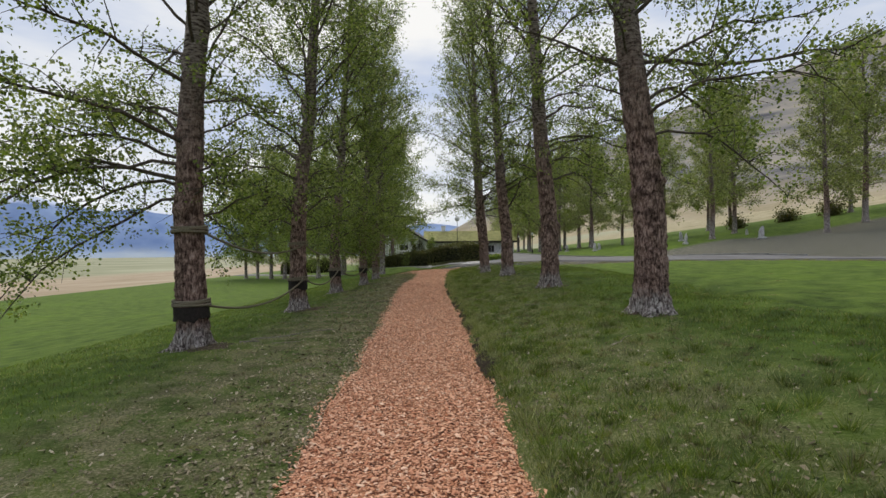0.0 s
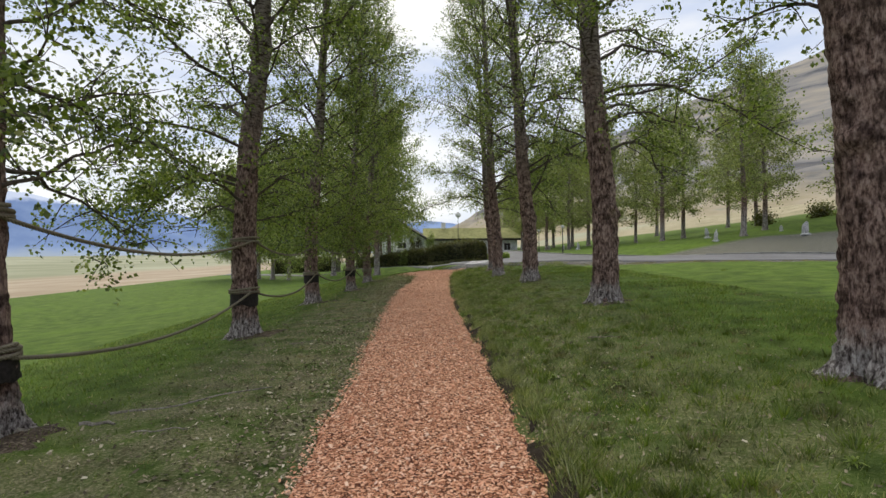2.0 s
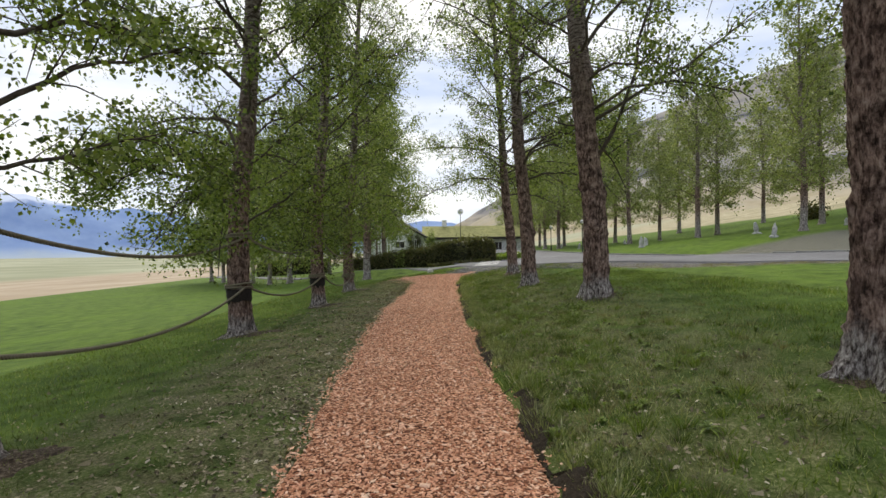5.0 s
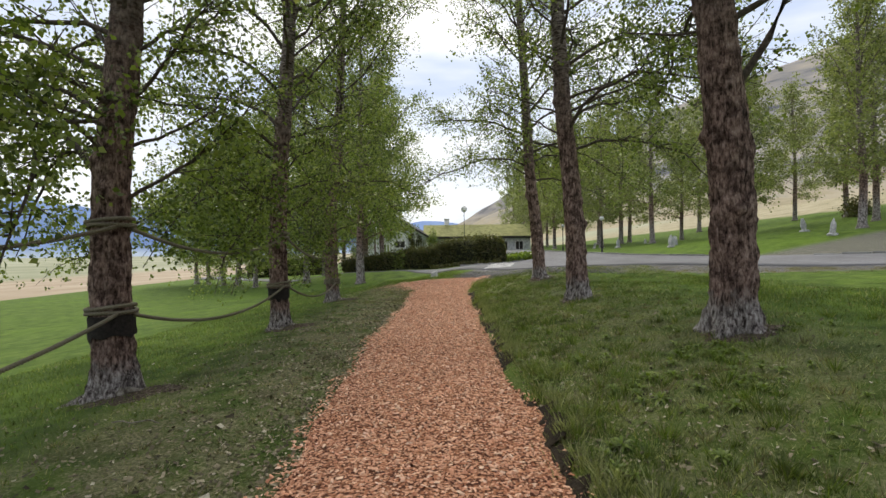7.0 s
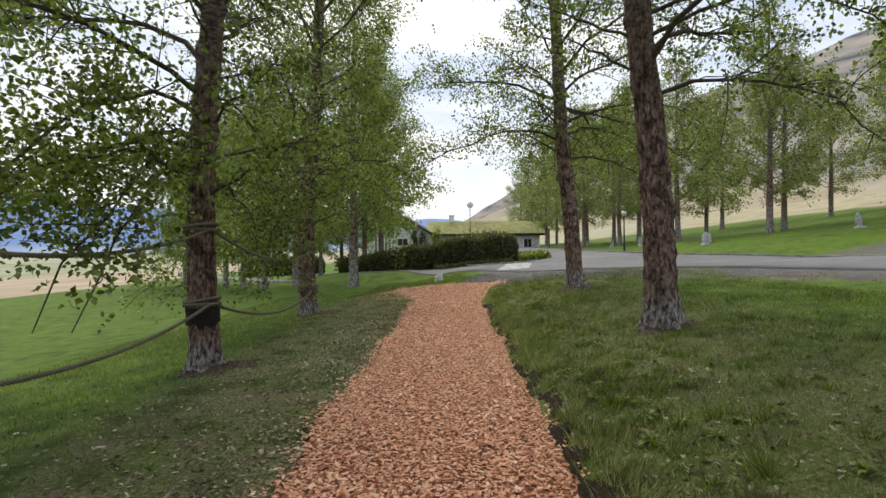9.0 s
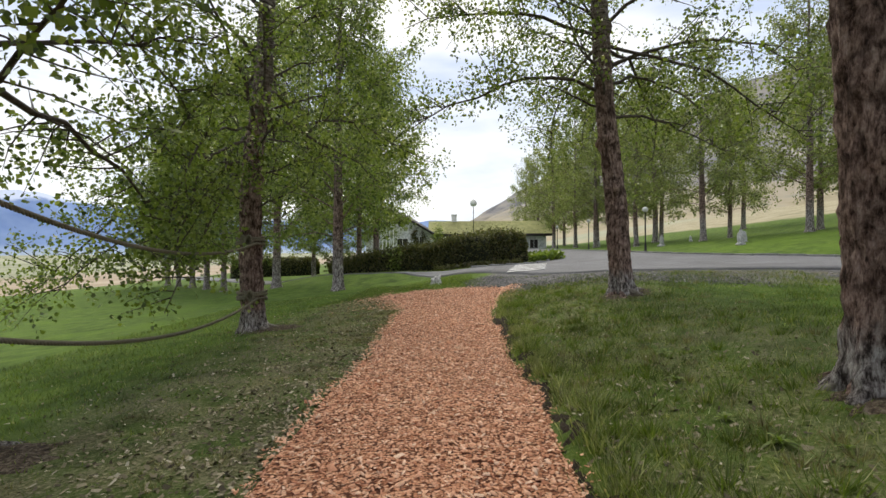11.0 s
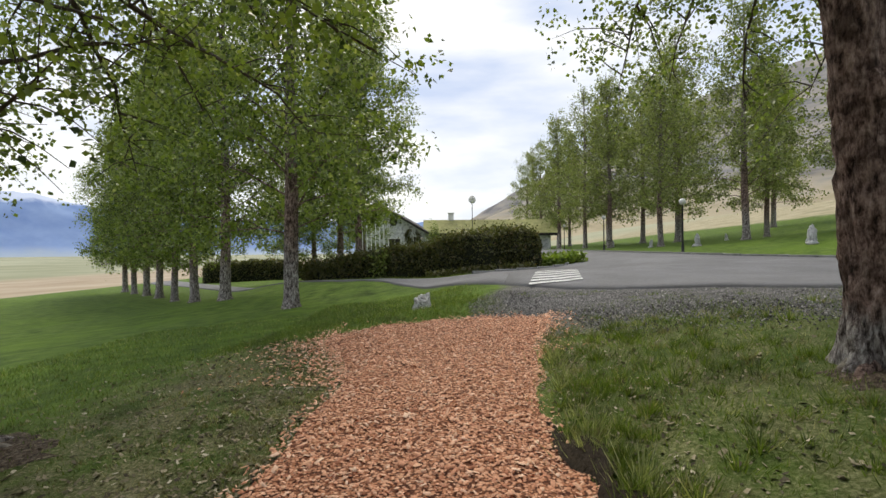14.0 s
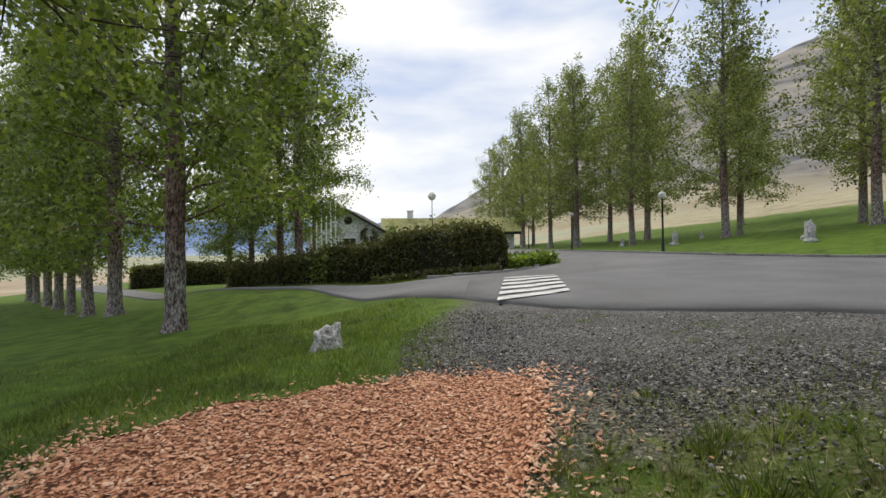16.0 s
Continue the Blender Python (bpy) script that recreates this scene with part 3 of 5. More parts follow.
def bend_at(bend, h):
    """Sideways drift of a crooked trunk at a height over its foot."""
    k, x = np.array(bend).T
    return sum(np.interp(np.clip(np.asarray(h, float) + d, 0, None), k, x) for d in (-0.4, -0.2, 0.0, 0.2, 0.4)) / 5


def trunk_radius(radius, height, z):
    return radius * (1 - 0.93 * np.clip(z / height, 0, 1) ** 1.25) + radius * 0.5 * np.exp(-np.clip(z, 0, 9) / 0.2)


def build_tree(seed, height, radius, crown_radius, leaves, leaf_size, first, bend, outward=None, limbs=34, extra=(), leafy=1.0, leafmat=None,
               label="tall poplar with rough brown bark and fresh green leaves", bare=0.35, detail=True):
    rng = np.random.default_rng(seed)
    root = tagged(new("poplar_tree"), label, "tree")
    zs = np.concatenate([np.linspace(-0.25, 5.5, 116), np.linspace(5.8, height, 26)]) if detail else np.concatenate([np.linspace(-0.25, 1.0, 10), np.linspace(1.25, height, 20)])
    sides = 44 if detail else 9
    rr = trunk_radius(radius, height, zs)
    sway = np.stack([bend_at(bend, zs), 0.05 * np.sin(zs * 0.47 + 2 * seed), zs], -1)
    v, f = tube_arrays(sway, rr, sides)
    ang = np.arctan2(v[:, 1] - np.repeat(sway[:, 1], sides), v[:, 0] - np.repeat(sway[:, 0], sides))
    zz = v[:, 2]
    lobes = 1 + 0.28 * np.exp(-np.clip(zz, 0, 9) / 0.2) * np.sin(ang * 5 + seed) + 0.05 * np.sin(ang * 3 + zz * 1.3) + 0.03 * rng.normal(size=len(v)) * np.exp(-np.clip(zz, 0, 20) / 8)
    if detail:
        # upright furrows, and thick flakes that end in ragged steps
        g = rng.normal(size=(len(zs), sides))
        k = np.array([1, 2, 3, 3, 3, 2, 1.0])
        k /= k.sum()
        furrow = np.stack([np.convolve(np.concatenate([g[-3:, q], g[:, q], g[:3, q]]), k, "valid")[:len(zs)] for q in range(sides)], 1)
        fade = np.exp(-np.clip(zs - 3.5, 0, 20) / 2.5)[:, None]
        plate = np.clip(furrow * 2.2, -1.0, 1.2) * fade
        h2 = rng.normal(size=(len(zs) // 3 + 2, sides // 4))
        flake = np.repeat(np.repeat(h2, 3, 0), 4, 1)[:len(zs), :sides]
        for q in range(sides):
            flake[:, q] = np.roll(flake[:, q], int(rng.integers(0, 3)))
        lobes = lobes + 0.05 * plate.ravel() + 0.05 * (np.clip(flake, -0.6, 1.0) * (0.4 + 0.6 * fade)).ravel()
        knobs = 0.35 * np.exp(-((zz[:, None] - rng.uniform(1.2, 7.0, 9)[None]) / 0.09) ** 2 - ((np.angle(np.exp(1j * (ang[:, None] - rng.uniform(-3.1, 3.1, 9)[None])))) / 0.5) ** 2).sum(1)
        lobes = lobes + knobs
    c = np.repeat(sway, sides, 0)
    v = c + (v - c) * lobes[:, None]
    v[:, 2] = zz
    if detail:
        under("trunk", mesh_of("trunk", v, f, M_BARK, True), root)

    def trunk_at(z):
        return np.array([np.interp(z, zs, sway[:, 0]), np.interp(z, zs, sway[:, 1]), z]), np.interp(z, zs, rr)

    def girth(z):
        return crown_radius * np.interp((z - first) / (height - first), [-0.1, 0.0, 0.18, 0.42, 0.68, 0.9, 1.0, 1.1], [0.4, 0.74 if detail else 0.58, 1.0, 0.92, 0.62, 0.30, 0.10, 0.02])

    nk = 4 if detail else 3
    wood, spots, specs = Pile(), [], []
    wood.add(v, f)
    for k in range(limbs):
        z = first + (height * 0.95 - first) * ((k + rng.uniform(0, 0.9)) / limbs) ** 1.05
        az = k * 2.39996 + rng.normal() * 0.35
        h = (z - first) / (height - first)
        up = radians(rng.uniform(10, 36) + 34 * min(h * 2.0, 1.0))
        ln = girth(z)
        for _ in range(4):
            ln = 0.5 * ln + 0.5 * girth(z + 0.9 * np.sin(up) * ln) / np.cos(up)
        ln = max(ln * rng.uniform(0.72, 1.12), 0.4)
        droop = rng.uniform(-0.28, 0.06) + 0.22 * h
        if h < 0.28 and outward is not None:
            d = np.cos(az - outward)
            if d > 0.2:
                ln *= 1.25
                droop -= 0.45
            elif d < -0.3:
                ln *= 0.55
        if h < 0.16 and not detail:
            droop -= 0.2
        specs.append((z, az, ln, up, droop, 1.0))
    specs += [(*e, leafy) for e in extra]
    for z, az, ln, up, droop, dens in specs:
        s, tr = trunk_at(z)
        s = s + np.array([np.cos(az), np.sin(az), 0]) * tr * 0.6
        p = limb_curve(rng, s, az, ln, up, droop, 9)
        r0 = min(tr * 0.4, 0.009 + 0.0062 * ln)
        bough = Pile() if detail else wood
        bough.add(*tube_arrays(p, r0 * np.linspace(1, 0, 9) ** 0.8 + 0.005, 5 if detail else 3))
        nsub = int(6 + 4.2 * ln) if detail else int(4 + 2.4 * ln)
        for q in range(nsub):
            u = rng.uniform(0.2, 1.0)
            base = np.array([np.interp(u, np.linspace(0, 1, 9), p[:, i]) for i in range(3)])
            a2 = az + rng.choice([-1, 1]) * rng.uniform(0.3, 1.5)
            l2 = min(ln, 3.2) * rng.uniform(0.14, 0.40) * (1.15 - 0.5 * u) + 0.15
            sp = limb_curve(rng, base, a2, l2, radians(rng.uniform(-25, 60)), rng.uniform(-0.6, 0.25), nk)
            bough.add(*tube_arrays(sp, np.linspace(0.006 + 0.002 * ln, 0.003, nk), 3))
            spots.append((sp, l2 * dens, u))
        if detail:
            under("limb", bough.mesh("limb", M_TWIG, True), root)
    if not detail:
        under("trunk", wood.mesh("trunk", M_BARK_PALE, True), root)
    # leaves sit in loose rosettes at the ends of short shoots
    each = 6 if detail else 3
    wts = np.array([w * (0.35 + (u > bare) * 0.9) for _, w, u in spots])
    cnt = rng.multinomial(leaves // each, wts / wts.sum())
    cs, puff = [], 0.04 if detail else 0.10
    for (sp, l2, u), c_ in zip(spots, cnt):
        if c_ == 0:
            continue
        tt = rng.uniform(0.12, 1.05, c_)
        pts = np.stack([np.interp(tt, np.linspace(0, 1, nk), sp[:, i]) for i in range(3)], -1)
        cs.append(pts + rng.normal(size=(c_, 3)) * (0.07 + 0.10 * min(l2, 1.2)))
    off = rng.normal(size=(sum(len(q) for q in cs), each, 3))
    pts = (np.concatenate(cs)[:, None, :] + puff * off).reshape(-1, 3)
    v, f = leaf_arrays(rng, pts, leaf_size, 0.45, off.reshape(-1, 3) * 0.8, 4 if detail else 3)
    crown = under("crown", mesh_of("crown", v, f, leafmat or M_LEAF), root)
    crown["kind"] = "stuff"
    return root


def stand(root, x, y, turn=0.0, sink=0.06, size=1.0):
    root.matrix_world = pose(x, y, float(land(x, y)) - sink, 0, 0, turn) @ Matrix.Scale(size, 4)
    return root


WEST, EAST = math.pi, 0.0
ROW_L = [(-4.12, 7.35), (-3.82, 12.6), (-4.07, 18.45), (-3.69, 22.95), (-3.87, 28.5)]
ROW_R = [(3.94, 7.15), (3.35, 12.6), (2.84, 18.35), (2.31, 22.8), (2.64, 28.4)]
RAD_L = [0.25, 0.225, 0.2, 0.178, 0.195]
RAD_R = [0.27, 0.24, 0.225, 0.192, 0.185]
HIGH_L = [14.5, 14.9, 15.3, 14.5, 14.9]
BEND_L = [[(0, 0), (2.3, -0.03), (4.4, 0.01), (6.2, 0.14), (15, 0.5)], [(0, 0), (1.8, 0), (3.9, 0.09), (5.2, 0.29), (15, 1.0)],
          [(0, 0), (0.9, -0.04), (1.85, -0.05), (3.1, 0.03), (4.1, 0.17), (15, 0.9)], [(0, 0), (0.7, -0.04), (1.7, -0.04), (3.2, 0.02), (4.35, 0.13), (15, 0.8)],
          [(0, 0), (0.7, -0.06), (1.6, -0.08), (2.9, -0.06), (4.3, 0.12), (15, 0.7)]]
BEND_R = [[(0, 0), (1.3, -0.01), (2.8, -0.09), (4.3, -0.27), (5.05, -0.35), (15, -0.9)], [(0, 0), (1.3, 0.01), (2.65, -0.06), (4.0, -0.2), (4.7, -0.26), (15, -0.8)],
          [(0, 0), (0.85, 0), (1.75, -0.03), (2.7, -0.13), (3.3, -0.19), (15, -0.9)], [(0, 0), (1.05, -0.03), (2.15, -0.09), (3.25, -0.17), (3.85, -0.23), (15, -0.7)],
          [(0, 0), (0.75, -0.05), (1.8, -0.11), (2.8, -0.23), (3.5, -0.29), (15, -0.9)]]
EX_L = [[(2.9, 2.9, 3.6, 0.25, -0.95), (2.7, 3.3, 3.0, 0.1, -0.85), (3.3, 3.6, 3.2, 0.2, -0.8), (3.4, 3.3, 3.2, 0.5, -0.5), (3.8, 2.6, 3.4, 0.7, -0.4)], [(3.0, 3.0, 3.0, 0.35, -0.5), (3.1, 4.1, 2.8, 0.25, -0.9)], [(3.0, 4.85, 2.2, 0.2, -1.0), (3.3, 4.55, 2.5, 0.3, -1.0), (3.2, 3.3, 3.4, 0.3, -0.6), (2.8, 2.7, 3.0, 0.3, -0.7)],
        [(3.1, 4.6, 2.5, 0.2, -1.0), (3.4, 4.4, 2.9, 0.3, -1.0), (2.7, 4.75, 2.3, 0.1, -0.85), (3.0, 3.4, 3.6, 0.25, -0.65), (2.7, 2.8, 3.0, 0.3, -0.5)], [(3.0, 4.85, 2.3, 0.2, -1.05), (3.3, 4.6, 2.7, 0.3, -1.05), (2.7, 4.7, 2.4, 0.1, -0.9), (3.6, 4.45, 2.8, 0.1, -0.8), (4.0, 4.75, 2.6, 0.2, -0.7), (2.9, 3.2, 3.8, 0.2, -0.7), (2.4, 3.8, 2.8, 0.2, -0.7), (3.6, 0.2, 3.0, 0.3, -0.4), (4.4, 1.35, 3.6, 0.15, -0.4), (4.9, 2.0, 3.8, 0.1, -0.3), (3.9, 1.0, 3.5, 0.0, -0.25), (4.2, 1.85, 4.0, 0.0, -0.35), (3.6, 2.2, 3.8, 0.0, -0.3)]]
EX_R = [[(4.4, -0.2, 4.2, -0.05, 0.12), (4.3, 3.3, 2.6, 0.3, 0.1)], [(4.0, 0.2, 3.4, 0.3, 0.1)], [(2.65, -0.2, 4.6, 1.12, 0.0), (3.4, 0.1, 4.2, 0.5, 0.1), (4.2, 3.4, 3.0, 0.6, 0.0)],
        [(3.8, 0.0, 3.0, 0.4, 0.0)], [(3.6, 3.25, 3.6, 0.35, -0.55), (4.4, 0.0, 3.4, 0.0, -0.4), (4.6, 3.0, 3.8, 0.5, -0.35), (4.1, 1.25, 3.6, 0.1, -0.5), (4.5, 1.75, 3.4, 0.1, -0.42), (4.4, 0.9, 3.8, 0.1, -0.45), (4.6, 1.5, 3.9, 0.05, -0.36)]]
for i, (x, y) in enumerate(ROW_L):
    tr = build_tree(11 + i, HIGH_L[i], RAD_L[i], 3.0, 42000 if i < 2 else 53000, 0.063, 2.2, BEND_L[i], WEST, 54, EX_L[i], 2.1,
                    label="tall poplar with ropes tied round its rough brown trunk")
    tagged(stand(tr, x, y), group="roped poplars beside the path")
for i, (x, y) in enumerate(ROW_R):
    tr = build_tree(31 + i, 14.5 + 0.5 * (i % 3), RAD_R[i], 2.7, 40000 if i == 4 else 31000, 0.062, 3.0, BEND_R[i], EAST, 50, EX_R[i], 2.0 if i == 4 else 0.7,
                    label="tall poplar with flaking rough bark on the grassy bank", bare=0.28)
    tagged(stand(tr, x, y), group="poplars on the bank beside the path")

far = [build_tree(71 + i, 14.0 + 0.5 * (i % 4), 0.2, (3.2 if i < 3 else 2.8) + 0.1 * (i % 4), 28000 if i < 3 else 13500, 0.115 if i < 3 else 0.135, (2.5 if i == 2 else 1.9 if i < 3 else 2.1) + 0.15 * (i % 4), [(0, 0), (3, 0.06 * (i % 3 - 1)), (6, 0.03 * (i % 4)), (15, 0.15 * (i % 4 - 1.5))], None, 52, (), 1.0, M_LEAF if i < 3 else M_LEAF_HAZE,
                  "slender poplar with light green crown and pale trunk", 0.1, False) for i in range(7)]
rnd = random.Random(5)
WEST_ROW = [(-4.87, 39.1), (-9.3, 44.6), (-12.6, 48.6), (-15.4, 51.8), (-18.2, 55), (-20.8, 58), (-23.6, 61), (-26.4, 64.2)]
HOUSE_TREES = [(-5.6, 53.8), (-7.6, 57.5), (-10.3, 61), (-13.5, 66), (-9.6, 78)]
EAST_ROW = [(16.6, 53.4), (22.7, 61), (14.5, 59.8), (18.5, 66), (13.6, 68), (18, 72), (13.4, 75), (16.7, 78), (13, 85), (16, 92), (13, 97), (13, 110), (17, 104),
            (28.6, 35.3), (23.0, 40.6), (27.2, 44.5), (24.9, 54), (33, 37), (20.4, 48.7), (30.6, 51), (33, 60), (37.5, 44), (41, 33), (46, 38), (22.5, 74), (29, 70)]
places = [(p, "poplars along the lane") for p in WEST_ROW] + [(p, "poplars by the house") for p in HOUSE_TREES] + [(p, "poplars on the far lawn") for p in EAST_ROW]
used = set()
for i, ((x, y), grp) in enumerate(places):
    kind = 3 + i % 4 if "far lawn" in grp else 2 if "house" in grp and y < 60 else i % 2
    root = far[kind] if kind not in used else copy_thing(far[kind], Matrix.Identity(4))
    used.add(kind)
    tagged(stand(root, x, y, rnd.uniform(0, 360), 0.06, 1.08 if i in (0, 8, 9) else rnd.uniform(1.06, 1.2) if "far lawn" in grp and y > 62 else rnd.uniform(0.92, 1.08)), group=grp)


# ---- ropes tied from trunk to trunk ----
def strand_rope(points, pitch=0.11, r=0.0125, off=0.0125):
    """Three strands laid round a centre line."""
    p = np.asarray(points, float)
    seg = np.concatenate([[0], np.cumsum(np.linalg.norm(np.diff(p, axis=0), axis=1))])
    n = max(8, int(seg[-1] / pitch * 7))
    s = np.linspace(0, seg[-1], n)
    c = np.stack([np.interp(s, seg, p[:, i]) for i in range(3)], -1)
    d = np.gradient(c, axis=0)
    d /= np.linalg.norm(d, axis=1)[:, None]
    u = np.cross(d, [0.0, 0.0, 1.0])
    u /= np.linalg.norm(u, axis=1)[:, None] + 1e-9
    w = np.cross(d, u)
    pile = Pile()
    for k in range(3):
        a = 2 * np.pi * s / pitch + k * 2 * np.pi / 3
        pile.add(*tube_arrays(c + off * (np.cos(a)[:, None] * u + np.sin(a)[:, None] * w), np.full(n, r), 5))
    return pile


UP_Z = [2.03, 1.87, 1.92, 1.90, 1.61]
LOW_Z = [0.74, 0.88, 0.95, 0.92, 0.65]


def trunk_axis(i, z):
    x, y = ROW_L[i]
    base = float(land(x, y)) - 0.06
    h = z - base
    return x + float(bend_at(BEND_L[i], h)), y + 0.05 * math.sin(h * 0.47 + 2 * (11 + i)), float(trunk_radius(RAD_L[i], HIGH_L[i], max(h, 0)))


def build_rope(heights, label):
    root = tagged(new("rope"), label, "rope", group="ropes along the tree row")
    for i in range(5):
        cx, cy, r = trunk_axis(i, heights[i])
        turns = 3 if i in (0, 4) else 2
        a = np.linspace(0.3, 0.3 + 2 * np.pi * turns, 40 * turns)
        z = heights[i] + np.linspace(-0.06, 0.06, len(a)) * (1.3 if i == 4 else 1.0) + 0.012 * np.sin(a * 1.7)
        rr = r * 1.12 + 0.025
        under("coil", strand_rope(np.stack([cx + rr * np.cos(a), cy + rr * np.sin(a), z], -1)).mesh("coil", M_ROPE, True), root)
        if i == 4:
            t = np.linspace(0, 1, 60)
            k = np.stack([cx + 0.05 + 0.075 * np.sin(t * 13), cy - rr - 0.035 + 0.03 * np.cos(t * 23), heights[i] + 0.02 + 0.085 * np.sin(t * 19 + 1)], -1)
            under("knot", strand_rope(k).mesh("knot", M_ROPE, True), root)
        if i < 4:
            dx, dy, dr = trunk_axis(i + 1, heights[i + 1])
            a0 = np.array([cx + r * 1.12 + 0.012, cy + 0.02, heights[i] - 0.05])
            b0 = np.array([dx + dr * 0.85, dy - dr * 0.85, heights[i + 1] - 0.03])
            t = np.linspace(0, 1, 50)
            sag = 0.29 * 4 * t * (1 - t)
            c = a0[None] * (1 - t)[:, None] + b0[None] * t[:, None]
            c[:, 2] -= sag
            under("span", strand_rope(c).mesh("span", M_ROPE, True), root)
    return root


build_rope(UP_Z, "grey hemp rope slung chest-high between the poplars")
build_rope(LOW_Z, "grey hemp rope slung knee-high between the poplars")


def dark_wrap(i):
    """A dark band of cloth round the trunk under the lower rope."""
    top = LOW_Z[i] - 0.05
    zs = np.linspace(top - 0.24, top, 7)
    pts, rr = [], []
    for z in zs:
        x, y, r = trunk_axis(i, z)
        pts.append((x, y, z))
        rr.append(r * 1.13 + 0.012)
    g = np.random.default_rng(i)
    v, f = tube_arrays(np.array(pts), rr, 22, 0.018, g)
    v = v.reshape(7, 22, 3)
    v[0, :, 2] += g.normal(size=22) * 0.025
    ob = tagged(new("trunk_wrap", mesh_of("trunk_wrap", v.reshape(-1, 3), f, M_WRAP, True)), "black cloth band wound round a roped trunk", "tree wrap", group="bands on the roped trunks")
    return ob


for i in range(4):
    dark_wrap(i)


# ---- hedges and low planting ----
def leaf_cloud(rng, pts, size, mat, name="foliage", hang=0.1):
    v, f = leaf_arrays(rng, pts, size, hang)
    return mesh_of(name, v, f, mat)


def build_hedge(line, widths, heights, leaves, label, size=0.11, seed=4, shoots=True):
    """A rounded hedge along a ground line, with a bumpy near-black core for its inner shade and leaves all over it."""
    rng = np.random.default_rng(seed)
    L = np.asarray(line, float)
    t = np.linspace(0, 1, 60)
    k = np.linspace(0, 1, len(L))
    x, y = np.interp(t, k, L[:, 0]), np.interp(t, k, L[:, 1])
    w, h = np.interp(t, k, widths), np.interp(t, k, heights)
    endf = np.clip(np.minimum(t, 1 - t) / 0.05, 0.05, 1) ** 0.5
    h = h * (0.5 + 0.5 * endf) * (1 + 0.04 * np.sin(t * 31) + 0.03 * np.sin(t * 71))
    w = w * endf
    dx, dy = np.gradient(x), np.gradient(y)
    q = np.hypot(dx, dy)
    nx, ny = -dy / q, dx / q
    a = np.linspace(-0.06, np.pi + 0.06, 22)
    e = 0.42
    prof_x = np.sign(np.cos(a)) * np.abs(np.cos(a)) ** e
    prof_z = np.maximum(np.sin(a), -0.05)
    prof_z = np.sign(prof_z) * np.abs(prof_z) ** 0.6
    bum = 1 + 0.05 * rng.normal(size=(60, 22))
    X = x[:, None] + nx[:, None] * w[:, None] / 2 * prof_x[None] * bum
    Y = y[:, None] + ny[:, None] * w[:, None] / 2 * prof_x[None] * bum
    Z = land(x, y)[:, None] + h[:, None] * prof_z[None] * (0.92 + 0.08 * bum)
    V = np.stack([X, Y, Z], -1)
    i, j = np.meshgrid(np.arange(59), np.arange(21), indexing="ij")
    f = np.stack([i * 22 + j, (i + 1) * 22 + j, (i + 1) * 22 + j + 1, i * 22 + j + 1], -1).reshape(-1, 4)
    root = tagged(new("hedge"), label, "hedge")
    under("twig_core", mesh_of("twig_core", V.reshape(-1, 3), f, M_HEDGESHADE, True), root)
    ii, jj = rng.uniform(0, 58.99, leaves), rng.uniform(0, 20.99, leaves)
    i0, j0 = ii.astype(int), jj.astype(int)
    fi, fj = (ii - i0)[:, None], (jj - j0)[:, None]
    P = V[i0, j0] * (1 - fi) * (1 - fj) + V[i0 + 1, j0] * fi * (1 - fj) + V[i0, j0 + 1] * (1 - fi) * fj + V[i0 + 1, j0 + 1] * fi * fj
    c = np.stack([np.interp(ii, np.arange(60), x), np.interp(ii, np.arange(60), y), np.interp(ii, np.arange(60), land(x, y) + 0.4 * h)], -1)
    d = P - c
    d /= np.linalg.norm(d, axis=1)[:, None] + 1e-9
    P = P + d * rng.normal(0.02, 0.06, leaves)[:, None]
    if shoots:
        up = (jj > 5) & (jj < 16) & (rng.uniform(size=leaves) < 0.5)
        P[:, 2] += np.where(up, rng.exponential(0.10, leaves), 0)
    fol = under("foliage", leaf_cloud(rng, P, size, M_HEDGE), root)
    fol["kind"] = "stuff"
    return root


build_hedge([(-8.4, 53.8), (-5.5, 51.8), (-2.0, 49.4), (1.0, 48.5), (3.9, 49.6)], [2.0, 2.2, 2.5, 3.0, 3.0], [0.8, 1.1, 1.4, 1.8, 1.75], 42000,
            "dense dark brown-green clipped hedge on the road island")
build_hedge([(-25.0, 74), (-20.0, 75), (-15.4, 74.5)], [2.6, 2.8, 2.6], [1.9, 2.0, 1.8], 9000, "low dark trimmed hedge across the lane", 0.17, 8, False)


def ground_cover(name, x0, x1, y0, y1, count, leaf, mat, label, category, seed, high=0.25):
    rng = np.random.default_rng(seed)
    x, y = rng.uniform(x0, x1, count), rng.uniform(y0, y1, count)
    z = land(x, y) + rng.uniform(0.02, high, count)
    return tagged(new(name, leaf_cloud(rng, np.stack([x, y, z], -1), leaf, mat, name)), label, category, kind="stuff")


ground_cover("low_shrubs", 4.2, 6.0, 47.9, 50.2, 1300, 0.22, M_WEED, "broad-leaved green plants at the end of the hedge", "shrub", 3, 0.5)
ground_cover("ivy", -1.4, 3.4, 46.5, 47.1, 1500, 0.13, M_HEDGE, "dark creeping leaves at the foot of the hedge", "shrub", 6, 0.3)


